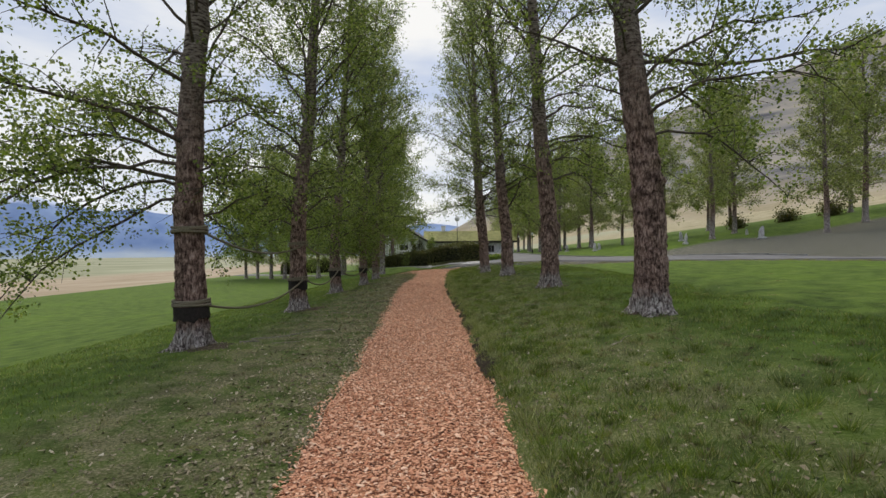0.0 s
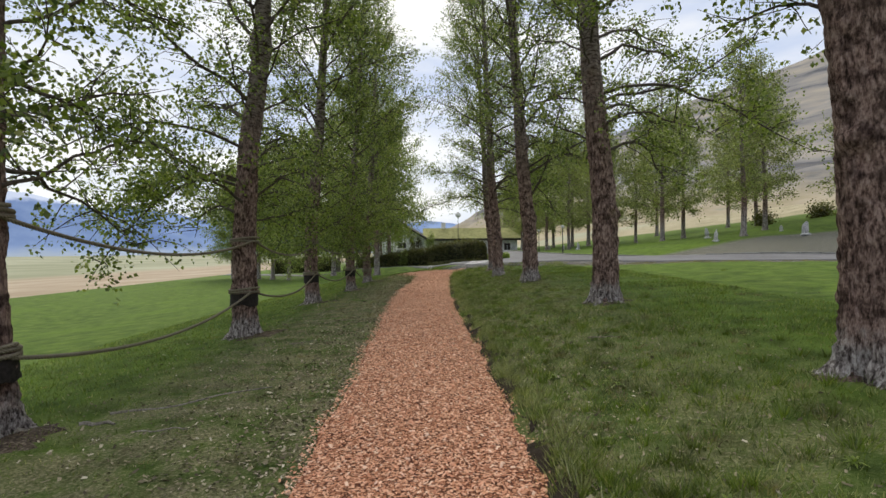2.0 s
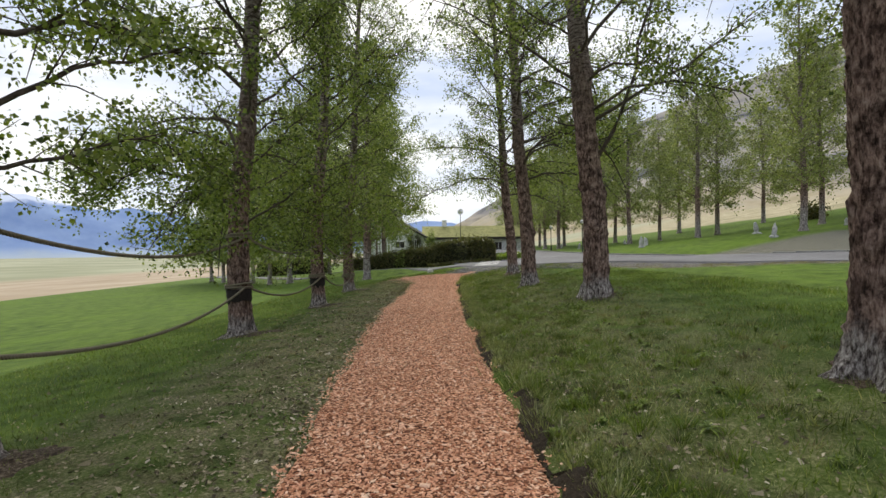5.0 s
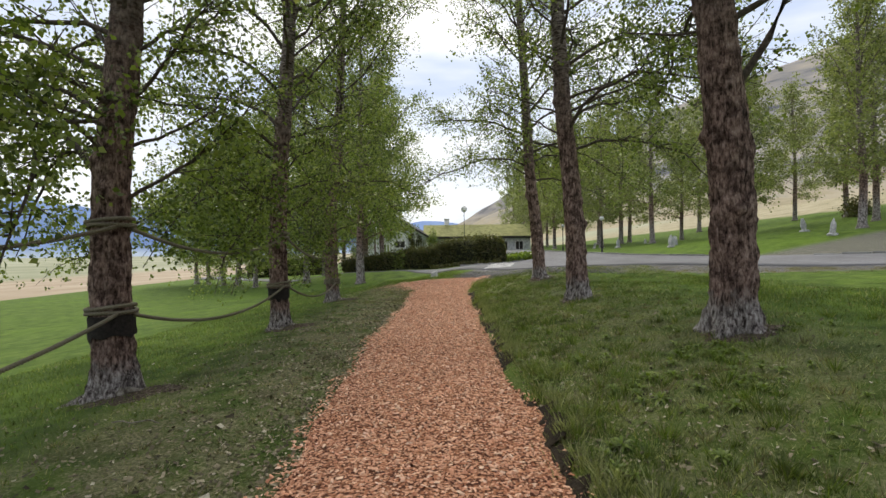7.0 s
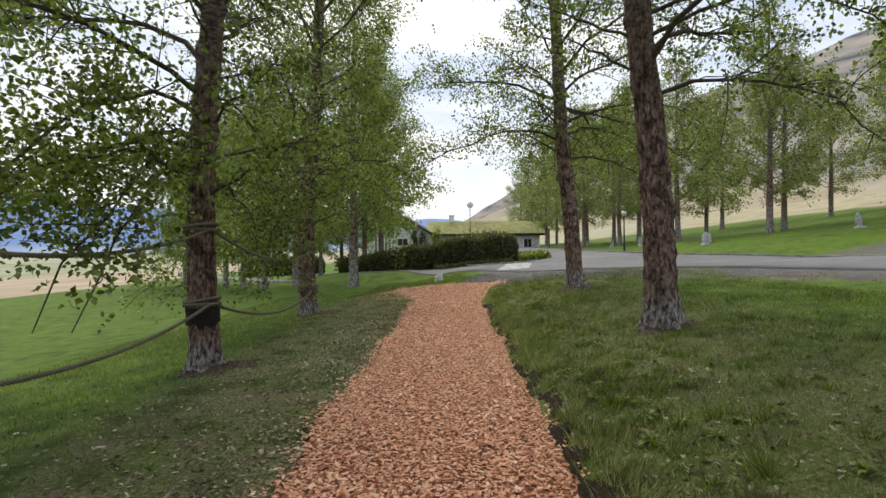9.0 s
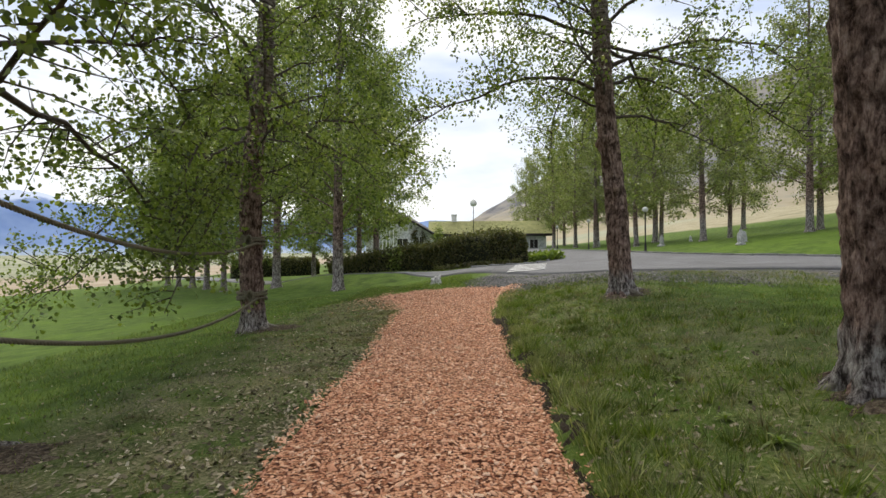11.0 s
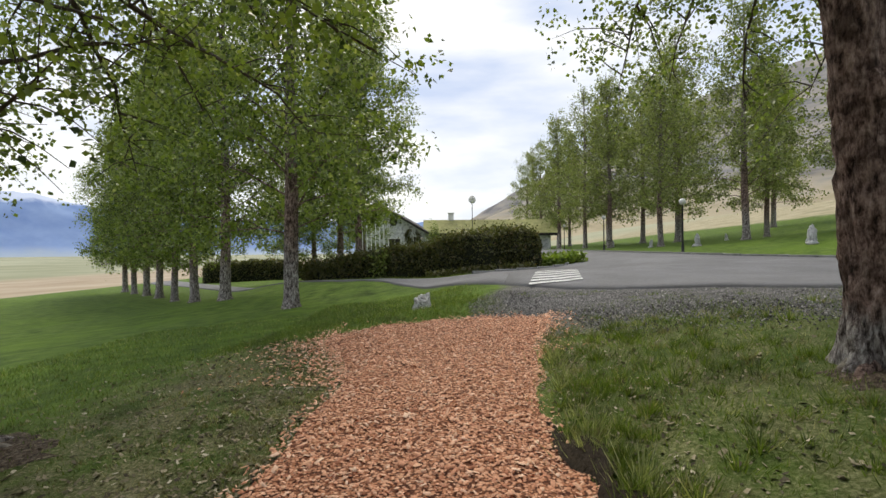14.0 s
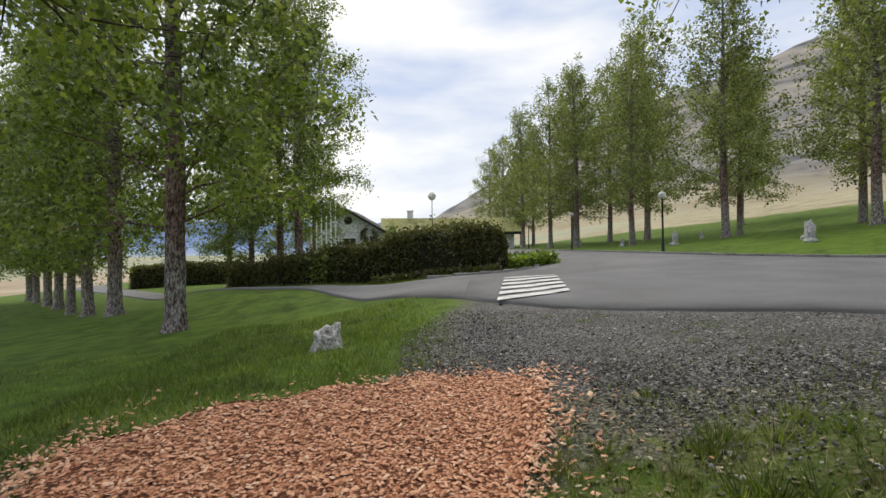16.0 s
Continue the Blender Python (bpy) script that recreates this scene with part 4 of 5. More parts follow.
# ---- road details ----
def kerb_line(points, label):
    P = np.asarray(points, float)
    seg = np.concatenate([[0], np.cumsum(np.hypot(*np.diff(P, axis=0).T))])
    root = tagged(new("kerb"), label, "kerb", kind="structure")
    bm = bmesh.new()
    box(bm, (0.96, 0.14, 0.30), (0, 0, 0), 0, 0.015)
    me = solid("kerb_stone", bm, M_KERB)
    for s in np.arange(0.5, seg[-1], 1.0):
        x, y = np.interp(s, seg, P[:, 0]), np.interp(s, seg, P[:, 1])
        x2, y2 = np.interp(s + 0.2, seg, P[:, 0]), np.interp(s + 0.2, seg, P[:, 1])
        under("kerb_stone", me, root, at=pose(x, y, float(land(x, y)) - 0.02, 0, 0, math.degrees(math.atan2(y2 - y, x2 - x))))
    return root


kerb_line([(0.6, 45.5), (3.4, 46.3), (4.9, 47.4), (5.7, 49.2), (6.1, 52), (6.1, 64), (6.4, 80)], "low grey concrete kerb round the hedge island")
kerb_line([(22.2, 28.4), (16.2, 34.9), (13.7, 39), (12.4, 41.4), (11.3, 45), (10.9, 48), (10.6, 52), (10.6, 64), (11.1, 80)], "low grey concrete kerb along the far lawn")

crossing = tagged(new("crosswalk"), "worn white zebra stripes painted on the asphalt", "crosswalk", kind="structure")
for k in range(7):
    s = k / 7 + 0.02
    e = s + 0.078
    nl, nr, fl, fr = np.array((1.42, 36.0)), np.array((2.84, 36.75)), np.array((2.5, 40.9)), np.array((3.72, 40.9))
    s2, e2 = s, e
    cor = [nl + (fl - nl) * s2, nr + (fr - nr) * s2, nr + (fr - nr) * e2, nl + (fl - nl) * e2]
    q = np.linspace(0, 1, 9)
    lo = cor[0][None] * (1 - q)[:, None] + cor[1][None] * q[:, None]
    hi = cor[3][None] * (1 - q)[:, None] + cor[2][None] * q[:, None]
    P = np.stack([lo, hi], 1)
    Z = land(P[..., 0], P[..., 1]) + 0.079
    V = np.concatenate([P, Z[..., None]], -1).reshape(-1, 3)
    F = np.array([[2 * i, 2 * i + 2, 2 * i + 3, 2 * i + 1] for i in range(8)])
    under("stripe", mesh_of("stripe", V, F, M_PAINT), crossing)


# ---- lamps, poles, stones ----
def lathe(name, prof, sides, mat, smooth=True):
    pr = np.asarray(prof, float)
    a = np.linspace(0, 2 * np.pi, sides, endpoint=False)
    v = np.stack([pr[:, 0:1] * np.cos(a), pr[:, 0:1] * np.sin(a), np.repeat(pr[:, 1:2], sides, 1)], -1).reshape(-1, 3)
    n = len(pr)
    i, j = np.meshgrid(np.arange(n - 1), np.arange(sides), indexing="ij")
    k = (j + 1) % sides
    f = np.stack([i * sides + j, i * sides + k, (i + 1) * sides + k, (i + 1) * sides + j], -1).reshape(-1, 4)
    return mesh_of(name, v, f, mat, smooth)


def sphere_profile(r, z, n=9):
    t = np.linspace(-np.pi / 2, np.pi / 2, n)
    return [(max(r * math.cos(q), 0.001), z + r * math.sin(q)) for q in t]


def build_lamp(h, globe, label):
    root = tagged(new("street_lamp"), label, "street lamp", group="street lamps")
    under("base", lathe("base", [(0.001, 0), (0.11, 0), (0.11, 0.05), (0.075, 0.10), (0.07, 0.42), (0.05, 0.48)], 14, M_METAL), root)
    under("pole", lathe("pole", [(0.045, 0.3), (0.042, h * 0.6), (0.038, h - globe * 0.9), (0.07, h - globe * 0.9), (0.09, h - globe * 0.65), (0.001, h - globe * 0.6)], 12, M_METAL), root)
    under("globe", lathe("globe", sphere_profile(globe, h), 16, M_GLOBE), root, "white globe shade")
    under("cap", lathe("cap", [(globe * 0.55, h + globe * 0.80), (globe * 0.35, h + globe * 0.99), (0.001, h + globe * 1.08)], 14, M_METAL), root)
    return root


lamp = build_lamp(2.62, 0.17, "black lamp post with a white globe on the lawn")
stand(lamp, 11.42, 50.0)
for x, y in ((11.8, 63.9), (12.2, 79), (12.6, 97)):
    stand(copy_thing(lamp, Matrix.Identity(4)), x, y)
tall_lamp = build_lamp(6.1, 0.42, "tall lamp post with a clear globe by the house")
stand(tall_lamp, 2.24, 80.6)


def build_pole(h):
    root = tagged(new("flagpole"), "slim white flagpole standing in a row", "flagpole", group="row of flagpoles")
    under("shaft", lathe("shaft", [(0.06, 0), (0.055, h * 0.5), (0.035, h), (0.001, h + 0.01)], 10, M_WHITE), root)
    under("finial", lathe("finial", sphere_profile(0.06, h + 0.05, 7), 10, M_WHITE), root)
    under("foot", lathe("foot", [(0.12, 0), (0.12, 0.12), (0.07, 0.2), (0.06, 0.2)], 10, M_WHITE), root)
    return root


pole = build_pole(6.4)
stand(pole, -8.6, 71.6)
for k in range(1, 6):
    stand(copy_thing(pole, Matrix.Identity(4)), -8.6 + 0.34 * k, 71.6 + 0.5 * k)


def rock_mesh(name, size, seed, mat, sub=3, rough=0.22):
    bm = bmesh.new()
    bmesh.ops.create_icosphere(bm, subdivisions=sub, radius=1)
    for v in bm.verts:
        d = 1 + rough * noise.fractal(v.co * 1.6 + Vector((seed * 3.1, seed, 0)), 1.0, 2.0, 4)
        v.co = Vector((v.co.x * size[0], v.co.y * size[1], v.co.z * size[2])) * d
    return solid(name, bm, mat)


def standing_stone(x, y, h, seed):
    root = tagged(new("standing_stone"), "rough pale standing stone set in the grass", "stone", group="pale stones on the far lawn")
    under("shaft", rock_mesh("shaft", (0.17 * h / 0.8, 0.13 * h / 0.8, h * 0.56), seed, M_GREYSTONE, 3, 0.35), root, at=pose(0, 0, h * 0.42, 4, 3, seed * 40))
    under("footing", rock_mesh("footing", (0.27 * h / 0.8, 0.22 * h / 0.8, 0.13), seed + 5, M_GREYSTONE), root, at=pose(0.04, 0, 0.04))
    return stand(root, x, y, seed * 57, 0.02)


for k, (x, y, h) in enumerate([(23.5, 34.8, 0.9), (14.45, 45.3, 0.8), (15.2, 46.3, 0.65), (13.8, 53.3, 0.75), (13.9, 60, 0.6), (17.5, 57, 0.45), (21.6, 43.2, 0.85), (26.5, 41.5, 0.5), (19.8, 38.6, 0.8), (14.2, 69, 0.6)]):
    standing_stone(x, y, h, k)


def build_stump():
    root = tagged(new("tree_stump"), "bleached white tree stump with a hollow top", "stump")
    prof = [(0.21, -0.1), (0.19, 0.02), (0.15, 0.14), (0.155, 0.24), (0.15, 0.27), (0.11, 0.265), (0.095, 0.14), (0.001, 0.06)]
    me = lathe("body", prof, 22, M_BLEACHED)
    for v in me.vertices:
        a = math.atan2(v.co.y, v.co.x)
        q = 1 + 0.16 * math.sin(3 * a) + 0.10 * math.sin(5 * a + 1) + 0.05 * noise.noise(v.co * 9)
        v.co.x *= q * 1.15
        v.co.y *= q
        v.co.z += (0.07 * math.sin(a + 0.6) + 0.02 * math.sin(5 * a) + 0.06 * noise.noise(v.co * 7)) * (v.co.z > 0.1)
    under("body", me, root)
    for k in range(4):
        a = 0.6 + k * 1.6
        t = np.linspace(0, 1, 6)
        p = np.stack([(0.13 + 0.22 * t) * math.cos(a), (0.13 + 0.22 * t) * math.sin(a), 0.09 - 0.14 * t], -1)
        under("root", mesh_of("root", *tube_arrays(p, np.linspace(0.05, 0.015, 6), 7), M_BLEACHED, True), root)
    return stand(root, -0.81, 33.85, 20, 0.0, 0.74)


build_stump()


# ---- buildings beyond the hedge ----
def prism(bm, pts, depth):
    """A wall outline in x and z, pushed back along y."""
    a = [bm.verts.new((x, 0, z)) for x, z in pts]
    b = [bm.verts.new((x, depth, z)) for x, z in pts]
    bm.faces.new(a)
    bm.faces.new(b[::-1])
    n = len(pts)
    for i in range(n):
        bm.faces.new([a[(i + 1) % n], a[i], b[i], b[(i + 1) % n]])
    bmesh.ops.recalc_face_normals(bm, faces=bm.faces)
    return bm


def ring(name, r0, r1, mat, depth=0.12):
    a = np.linspace(0, 2 * np.pi, 24, endpoint=False)
    loops = [(r0, 0), (r1, 0), (r1, -depth), (r0, -depth)]
    v = np.stack([np.stack([r * np.cos(a), np.full(24, d), r * np.sin(a)], -1) for r, d in loops], 0).reshape(-1, 3)
    f = [[k * 24 + i, k * 24 + (i + 1) % 24, ((k + 1) % 4) * 24 + (i + 1) % 24, ((k + 1) % 4) * 24 + i] for k in range(4) for i in range(24)]
    return mesh_of(name, v, f, mat)


def window_unit(root, x, y, z, w, h):
    bm = bmesh.new()
    for sx in (-1, 1):
        box(bm, (0.09, 0.14, h + 0.18), (sx * (w / 2 + 0.045), 0, 0))
        box(bm, (w, 0.14, 0.09), (0, 0, sx * (h / 2 + 0.045)))
    box(bm, (0.05, 0.08, h), (0, 0.01, 0))
    win = under("window", solid("window", bm, M_WHITE), root, at=pose(x, y, z))
    g = bmesh.new()
    box(g, (w, 0.03, h), (0, 0.04, 0))
    under("pane", solid("pane", g, M_DARK), win, "dark window pane")


def build_house():
    root = tagged(new("house"), "white rubble-stone gabled house with a dark roof", "house")
    bm = prism(bmesh.new(), [(-4.4, -1.5), (4.4, -1.5), (4.4, 3.95), (0, 6.55), (-4.4, 3.95)], 10)
    under("wall", solid("wall", bm, M_WALL), root)
    sl = math.atan2(2.6, 4.4)
    for sx in (-1, 1):
        bm = bmesh.new()
        box(bm, (5.75, 11.0, 0.16), (0, 0, 0), 0, 0.02)
        under("roof", solid("roof", bm, M_DARK), root, at=Matrix.Translation((sx * 2.52, 4.7, 5.20)) @ Matrix.Rotation(sx * sl, 4, "Y"))
        bm = bmesh.new()
        box(bm, (5.75, 0.07, 0.26), (0, 0, 0))
        under("bargeboard", solid("bargeboard", bm, M_DARK), root, at=Matrix.Translation((sx * 2.52, -0.84, 5.16)) @ Matrix.Rotation(sx * sl, 4, "Y"))
    w = under("round_window", ring("round_window", 0.34, 0.46, M_DARK), root, at=pose(0.45, -0.002, 5.25))
    under("pane", lathe("pane", [(0.36, 0), (0.36, 0.04), (0.001, 0.04)], 20, M_DARK), w, at=pose(0, 0, 0, 90))
    window_unit(root, 0.6, -0.03, 2.75, 1.4, 0.9)
    window_unit(root, 3.2, -0.03, 2.9, 0.5, 1.1)
    rng = np.random.default_rng(2)
    n = 900
    x = np.concatenate([rng.normal(2.35, 0.22, n), rng.normal(3.6, 0.25, n // 2)])
    z = rng.uniform(1.0, 4.35, len(x)) - np.abs(x - 2.4) * 0.3
    x += 0.2 * np.sin(z * 3)
    vine = under("climbing_plant", leaf_cloud(rng, np.stack([x, rng.uniform(-0.28, -0.02, len(x)), z], -1), 0.16, M_HEDGE, "climbing_plant"), root, "dark climbing plant on the wall")
    vine["kind"] = "stuff"
    root.matrix_world = pose(-7.65, 85.4, -0.2, 0, 0, -4)
    return root


def build_long_house():
    root = tagged(new("long_house"), "long low white building under a green turf roof", "house")
    bm = bmesh.new()
    box(bm, (15.5, 7.5, 5.0), (0, 3.75, 1.2))
    under("wall", solid("wall", bm, M_WALL), root)
    sl = math.atan2(1.95, 4.2)
    for sy in (0, 1):
        bm = bmesh.new()
        box(bm, (17.5, 4.75, 0.3), (0, 0, 0), 0, 0.04)
        under("turf_roof", solid("turf_roof", bm, M_TURF), root, at=Matrix.Translation((0, 1.6 + 4.3 * sy, 4.62)) @ Matrix.Rotation(sl * (1 - 2 * sy), 4, "X"))
    bm = bmesh.new()
    box(bm, (17.5, 0.1, 0.34), (0, 0, 0), 0, 0.01)
    under("fascia", solid("fascia", bm, M_DARK), root, at=pose(0, -0.62, 3.56))
    bm = bmesh.new()
    box(bm, (0.75, 0.75, 1.5), (0, 0, 0), 0, 0.03)
    box(bm, (0.9, 0.9, 0.12), (0, 0, 0.72), 0, 0.02)
    under("chimney", solid("chimney", bm, M_WHITE), root, at=pose(-5.0, 3.9, 5.95))
    for x in (-5.5, -3.4, -1.0, 1.4, 3.6, 6.0):
        window_unit(root, x, -0.03, 2.3, 1.1, 1.2)
    root.matrix_world = pose(5.0, 88.6, -0.05, 0, 0, 2)
    return root


build_house()
build_long_house()


def build_shrub(x, y, h, w, n, label, seed, mat):
    rng = np.random.default_rng(seed)
    root = tagged(new("bush"), label, "bush")
    wood = Pile()
    tips = []
    for k in range(14):
        a, ln = rng.uniform(0, 6.28), h * rng.uniform(0.6, 1.0)
        p = limb_curve(rng, np.array([0, 0, 0.0]), a, ln, radians(rng.uniform(55, 85)), 0.0, 5)
        p[:, :2] *= w / h * 1.4
        wood.add(*tube_arrays(p, np.linspace(0.035, 0.008, 5), 5))
        tips.append(p)
    under("stem", wood.mesh("stem", M_TWIG, True), root)
    c = []
    for p in tips:
        m = n // 14
        t = rng.uniform(0.1, 1.05, m)
        c.append(np.stack([np.interp(t, np.linspace(0, 1, 5), p[:, i]) for i in range(3)], -1) + rng.normal(size=(m, 3)) * 0.22 * w)
    fo = under("foliage", leaf_cloud(rng, np.maximum(np.concatenate(c), [-99, -99, 0.02]), 0.16, mat), root)
    fo["kind"] = "stuff"
    return stand(root, x, y, 0, 0.04)


build_shrub(-2.2, 82.5, 5.0, 1.0, 2200, "narrow dark green bush beside the white house", 5, M_LEAF)
build_shrub(30.5, 49.5, 1.2, 1.6, 1600, "low dark bush at the top of the lawn", 6, M_HEDGE)
build_shrub(33.5, 46.8, 1.1, 1.6, 1600, "low dark bush at the top of the lawn", 7, M_HEDGE)
build_shrub(36.2, 44.5, 1.2, 1.7, 1600, "low dark bush at the top of the lawn", 8, M_HEDGE)
build_shrub(-8.2, 52.6, 1.3, 0.9, 1800, "green bush at the thin end of the hedge", 9, M_HEDGE)
build_shrub(-3.6, 49.4, 1.5, 0.9, 1800, "bright green bush growing out of the hedge", 10, M_LEAF)


# ---- bare soil at the trunks ----
def soil_patch(x, y, rx, ry, seed):
    rng = np.random.default_rng(seed)
    a = np.linspace(0, 2 * np.pi, 40, endpoint=False)
    edge = 1 + 0.16 * np.sin(3 * a + seed) + 0.12 * np.sin(5 * a + 2 * seed) + 0.10 * rng.normal(size=40)
    s = np.linspace(0.02, 1, 9)
    X, Y = x + rx * s[:, None] * (edge * np.cos(a))[None], y + ry * s[:, None] * (edge * np.sin(a))[None]
    Z = land(X, Y) + wobble(X, Y) + 0.022 - 0.05 * (s ** 4)[:, None] + 0.006 * rng.normal(size=X.shape)
    i, j = np.meshgrid(np.arange(8), np.arange(40), indexing="ij")
    k = (j + 1) % 40
    f = np.stack([i * 40 + j, i * 40 + k, (i + 1) * 40 + k, (i + 1) * 40 + j], -1).reshape(-1, 4)
    tagged(new("bare_soil", mesh_of("bare_soil", np.stack([X, Y, Z], -1).reshape(-1, 3), f, M_BARE, True)), "bare brown soil round a trunk's foot", "soil", kind="structure")


for i, (x, y) in enumerate(ROW_L):
    soil_patch(x + 0.28, y - 0.12, 0.62, 0.5, 300 + i)
for i, (x, y) in enumerate(ROW_R):
    soil_patch(x, y - 0.1, 0.5, 0.42, 320 + i)


# ---- roots, fallen sticks, weeds ----
def root_spread(i, x, y, r, seed):
    """Surface roots that run out from a trunk's foot into the turf."""
    rng = np.random.default_rng(seed)
    ob = tagged(new("surface_root"), "gnarled grey roots spreading at a trunk's foot", "root", group="roots at the trunks")
    for k in range(7):
        a = k * 0.9 + rng.uniform(-0.25, 0.25)
        ln = rng.uniform(0.15, 0.5)
        t = np.linspace(0, 1, 8)
        d = r * 0.9 + ln * t
        bend = 0.25 * rng.normal() * t * t
        px, py = x + d * np.cos(a + bend), y + d * np.sin(a + bend)
        pz = land(px, py) + 0.05 * (1 - t) ** 2 - 0.01 - 0.05 * t ** 2
        under("root", mesh_of("root", *tube_arrays(np.stack([px, py, pz], -1), np.linspace(0.065, 0.010, 8) * rng.uniform(0.7, 1.1), 7, 0.06, rng), M_BARK if k % 3 else M_DEADWOOD, True), ob)


for i, (x, y) in enumerate(ROW_L):
    root_spread(i, x, y, RAD_L[i], 100 + i)
for i, (x, y) in enumerate(ROW_R):
    root_spread(i, x, y, RAD_R[i], 120 + i)


def stick(points, r, label="dry grey fallen stick on the turf"):
    P = np.asarray(points, float)
    t = np.linspace(0, 1, 12)
    k = np.linspace(0, 1, len(P))
    x, y = np.interp(t, k, P[:, 0]), np.interp(t, k, P[:, 1])
    y = y + 0.03 * np.sin(t * 11)
    r *= 0.6
    z = land(x, y) + wobble(x, y) + r * 0.3
    tagged(new("stick", mesh_of("stick", *tube_arrays(np.stack([x, y, z], -1), np.linspace(r, r * 0.4, 12), 6), M_DEADWOOD, True)), label, "stick", group="fallen sticks")


stick([(-3.3, 7.9), (-2.6, 8.1), (-1.9, 8.7)], 0.03)
stick([(-3.4, 7.6), (-3.0, 7.55)], 0.045)
stick([(-2.7, 7.3), (-2.2, 7.35)], 0.02)
stick([(2.6, 5.2), (3.0, 5.6)], 0.02)
stick([(2.2, 9.9), (2.6, 9.7)], 0.018)
stick([(-2.5, 11.2), (-2.1, 11.5)], 0.018)
stick([(2.6, 31.6), (2.8, 32.2)], 0.012)
stick([(-3.1, 22.1), (-2.7, 22.2)], 0.016)
stick([(-3.3, 17.3), (-2.8, 17.2)], 0.016)


def weed_mesh(seed):
    rng = np.random.default_rng(seed)
    pile = Pile()
    for k in range(26):
        a = k * 2.4 + rng.uniform(-0.2, 0.2)
        ln, up = rng.uniform(0.07, 0.16), rng.uniform(0.35, 1.25)
        t = np.linspace(0, 1, 5)
        cx = ln * t * math.cos(up)
        cz = ln * (math.sin(up) * t - 0.55 * t * t) + 0.02
        w = 0.0095 * np.array([0.4, 0.8, 1.25, 0.95, 0.05])
        c = np.stack([cx * math.cos(a), cx * math.sin(a), cz], -1)
        s = np.array([-math.sin(a), math.cos(a), 0])
        v = np.concatenate([c + w[:, None] * s, c - w[:, None] * s])
        f = np.array([[i, i + 1, i + 6, i + 5] for i in range(4)])
        pile.add(v, f)
    return pile.mesh("weed", M_WEED)


weeds = [weed_mesh(s) for s in range(4)]
wr = random.Random(8)
spots = [(1.45, 14.6), (1.9, 15.2), (2.5, 15.4), (2.9, 15.9), (2.2, 14.9), (3.3, 15.3), (1.7, 16.4), (1.55, 17.3), (1.8, 17.6), (2.0, 17.9), (2.2, 17.7), (2.1, 18.2), (1.35, 18.1), (2.6, 16.9),
         (1.6, 20.4), (2.3, 20.1), (1.9, 20.8), (2.6, 20.6), (1.3, 21.2), (3.0, 21.1), (1.2, 19.4), (2.1, 11.6), (2.6, 10.9), (1.7, 12.2), (3.5, 17.0), (3.8, 16.2), (1.35, 23.5), (1.6, 24.3), (2.9, 24.6), (1.5, 13.3)]
for k in range(150):
    y = wr.choice([wr.uniform(12.5, 21.5), wr.uniform(3.0, 23.0)])
    spots.append((float(path_edges(y)[1]) + 0.12 + wr.expovariate(0.95), y))
spots += [(2.1 + wr.gauss(0, 0.22), 17.75 + wr.gauss(0, 0.22)) for k in range(22)] + [(1.75 + wr.gauss(0, 0.3), 16.9 + wr.gauss(0, 0.3)) for k in range(22)]
pile = Pile()
for k, (x, y) in enumerate(spots):
    v = np.array([q.co for q in weeds[k % 4].vertices]) * wr.uniform(0.45, 0.95)
    a = wr.uniform(0, 6.283)
    v = np.stack([x + v[:, 0] * math.cos(a) - v[:, 1] * math.sin(a), y + v[:, 0] * math.sin(a) + v[:, 1] * math.cos(a), v[:, 2] + float(land(x, y) + wobble(x, y))], -1)
    pile.add(v, np.array([q.vertices[:] for q in weeds[k % 4].polygons]))
tagged(new("weeds", pile.mesh("weeds", M_WEED)), "leafy green weed rosettes on the bank", "weeds", kind="stuff")


# ---- loose covers: grass, litter, gravel, chips ----
def blades(name, n, xlo, xhi, ylo, yhi, height, density, seed, label):
    rng = np.random.default_rng(seed)
    x, y = rng.uniform(xlo, xhi, n), rng.uniform(ylo, yhi, n)
    l, r = path_edges(y)
    keep = ((x < l - 0.02) | (x > r + 0.03 + 0.11 * (y > 4.6) * (rng.uniform(size=n) < 0.85)) | (y > path_end(x) + 0.1)) & (rng.uniform(size=n) < density(x, y))
    x, y = x[keep], y[keep]
    m = len(x)
    z = land(x, y) + wobble(x, y) - 0.01
    h = height(x, y) * rng.uniform(0.5, 1.35, m)
    a = rng.uniform(0, 6.283, m)
    w = rng.uniform(0.003, 0.0065, m) * (1 + np.clip(np.hypot(x, 0) - 4, 0, 6) * 0.12)
    lean = rng.normal(0, 0.45, (m, 2)) * h[:, None]
    b = np.stack([x, y, z], -1)
    s = np.stack([np.cos(a) * w, np.sin(a) * w, np.zeros(m)], -1)
    mid = b + np.stack([lean[:, 0] * 0.35, lean[:, 1] * 0.35, h * 0.6], -1)
    tip = b + np.stack([lean[:, 0], lean[:, 1], h], -1)
    v = np.stack([b - s, b + s, mid + s * 0.7, tip], 1)
    v = np.delete(v, 2, 1).reshape(-1, 3)
    return tagged(new(name, mesh_of(name, v, np.arange(3 * m).reshape(-1, 3), M_GRASS)), label, "grass", kind="stuff")


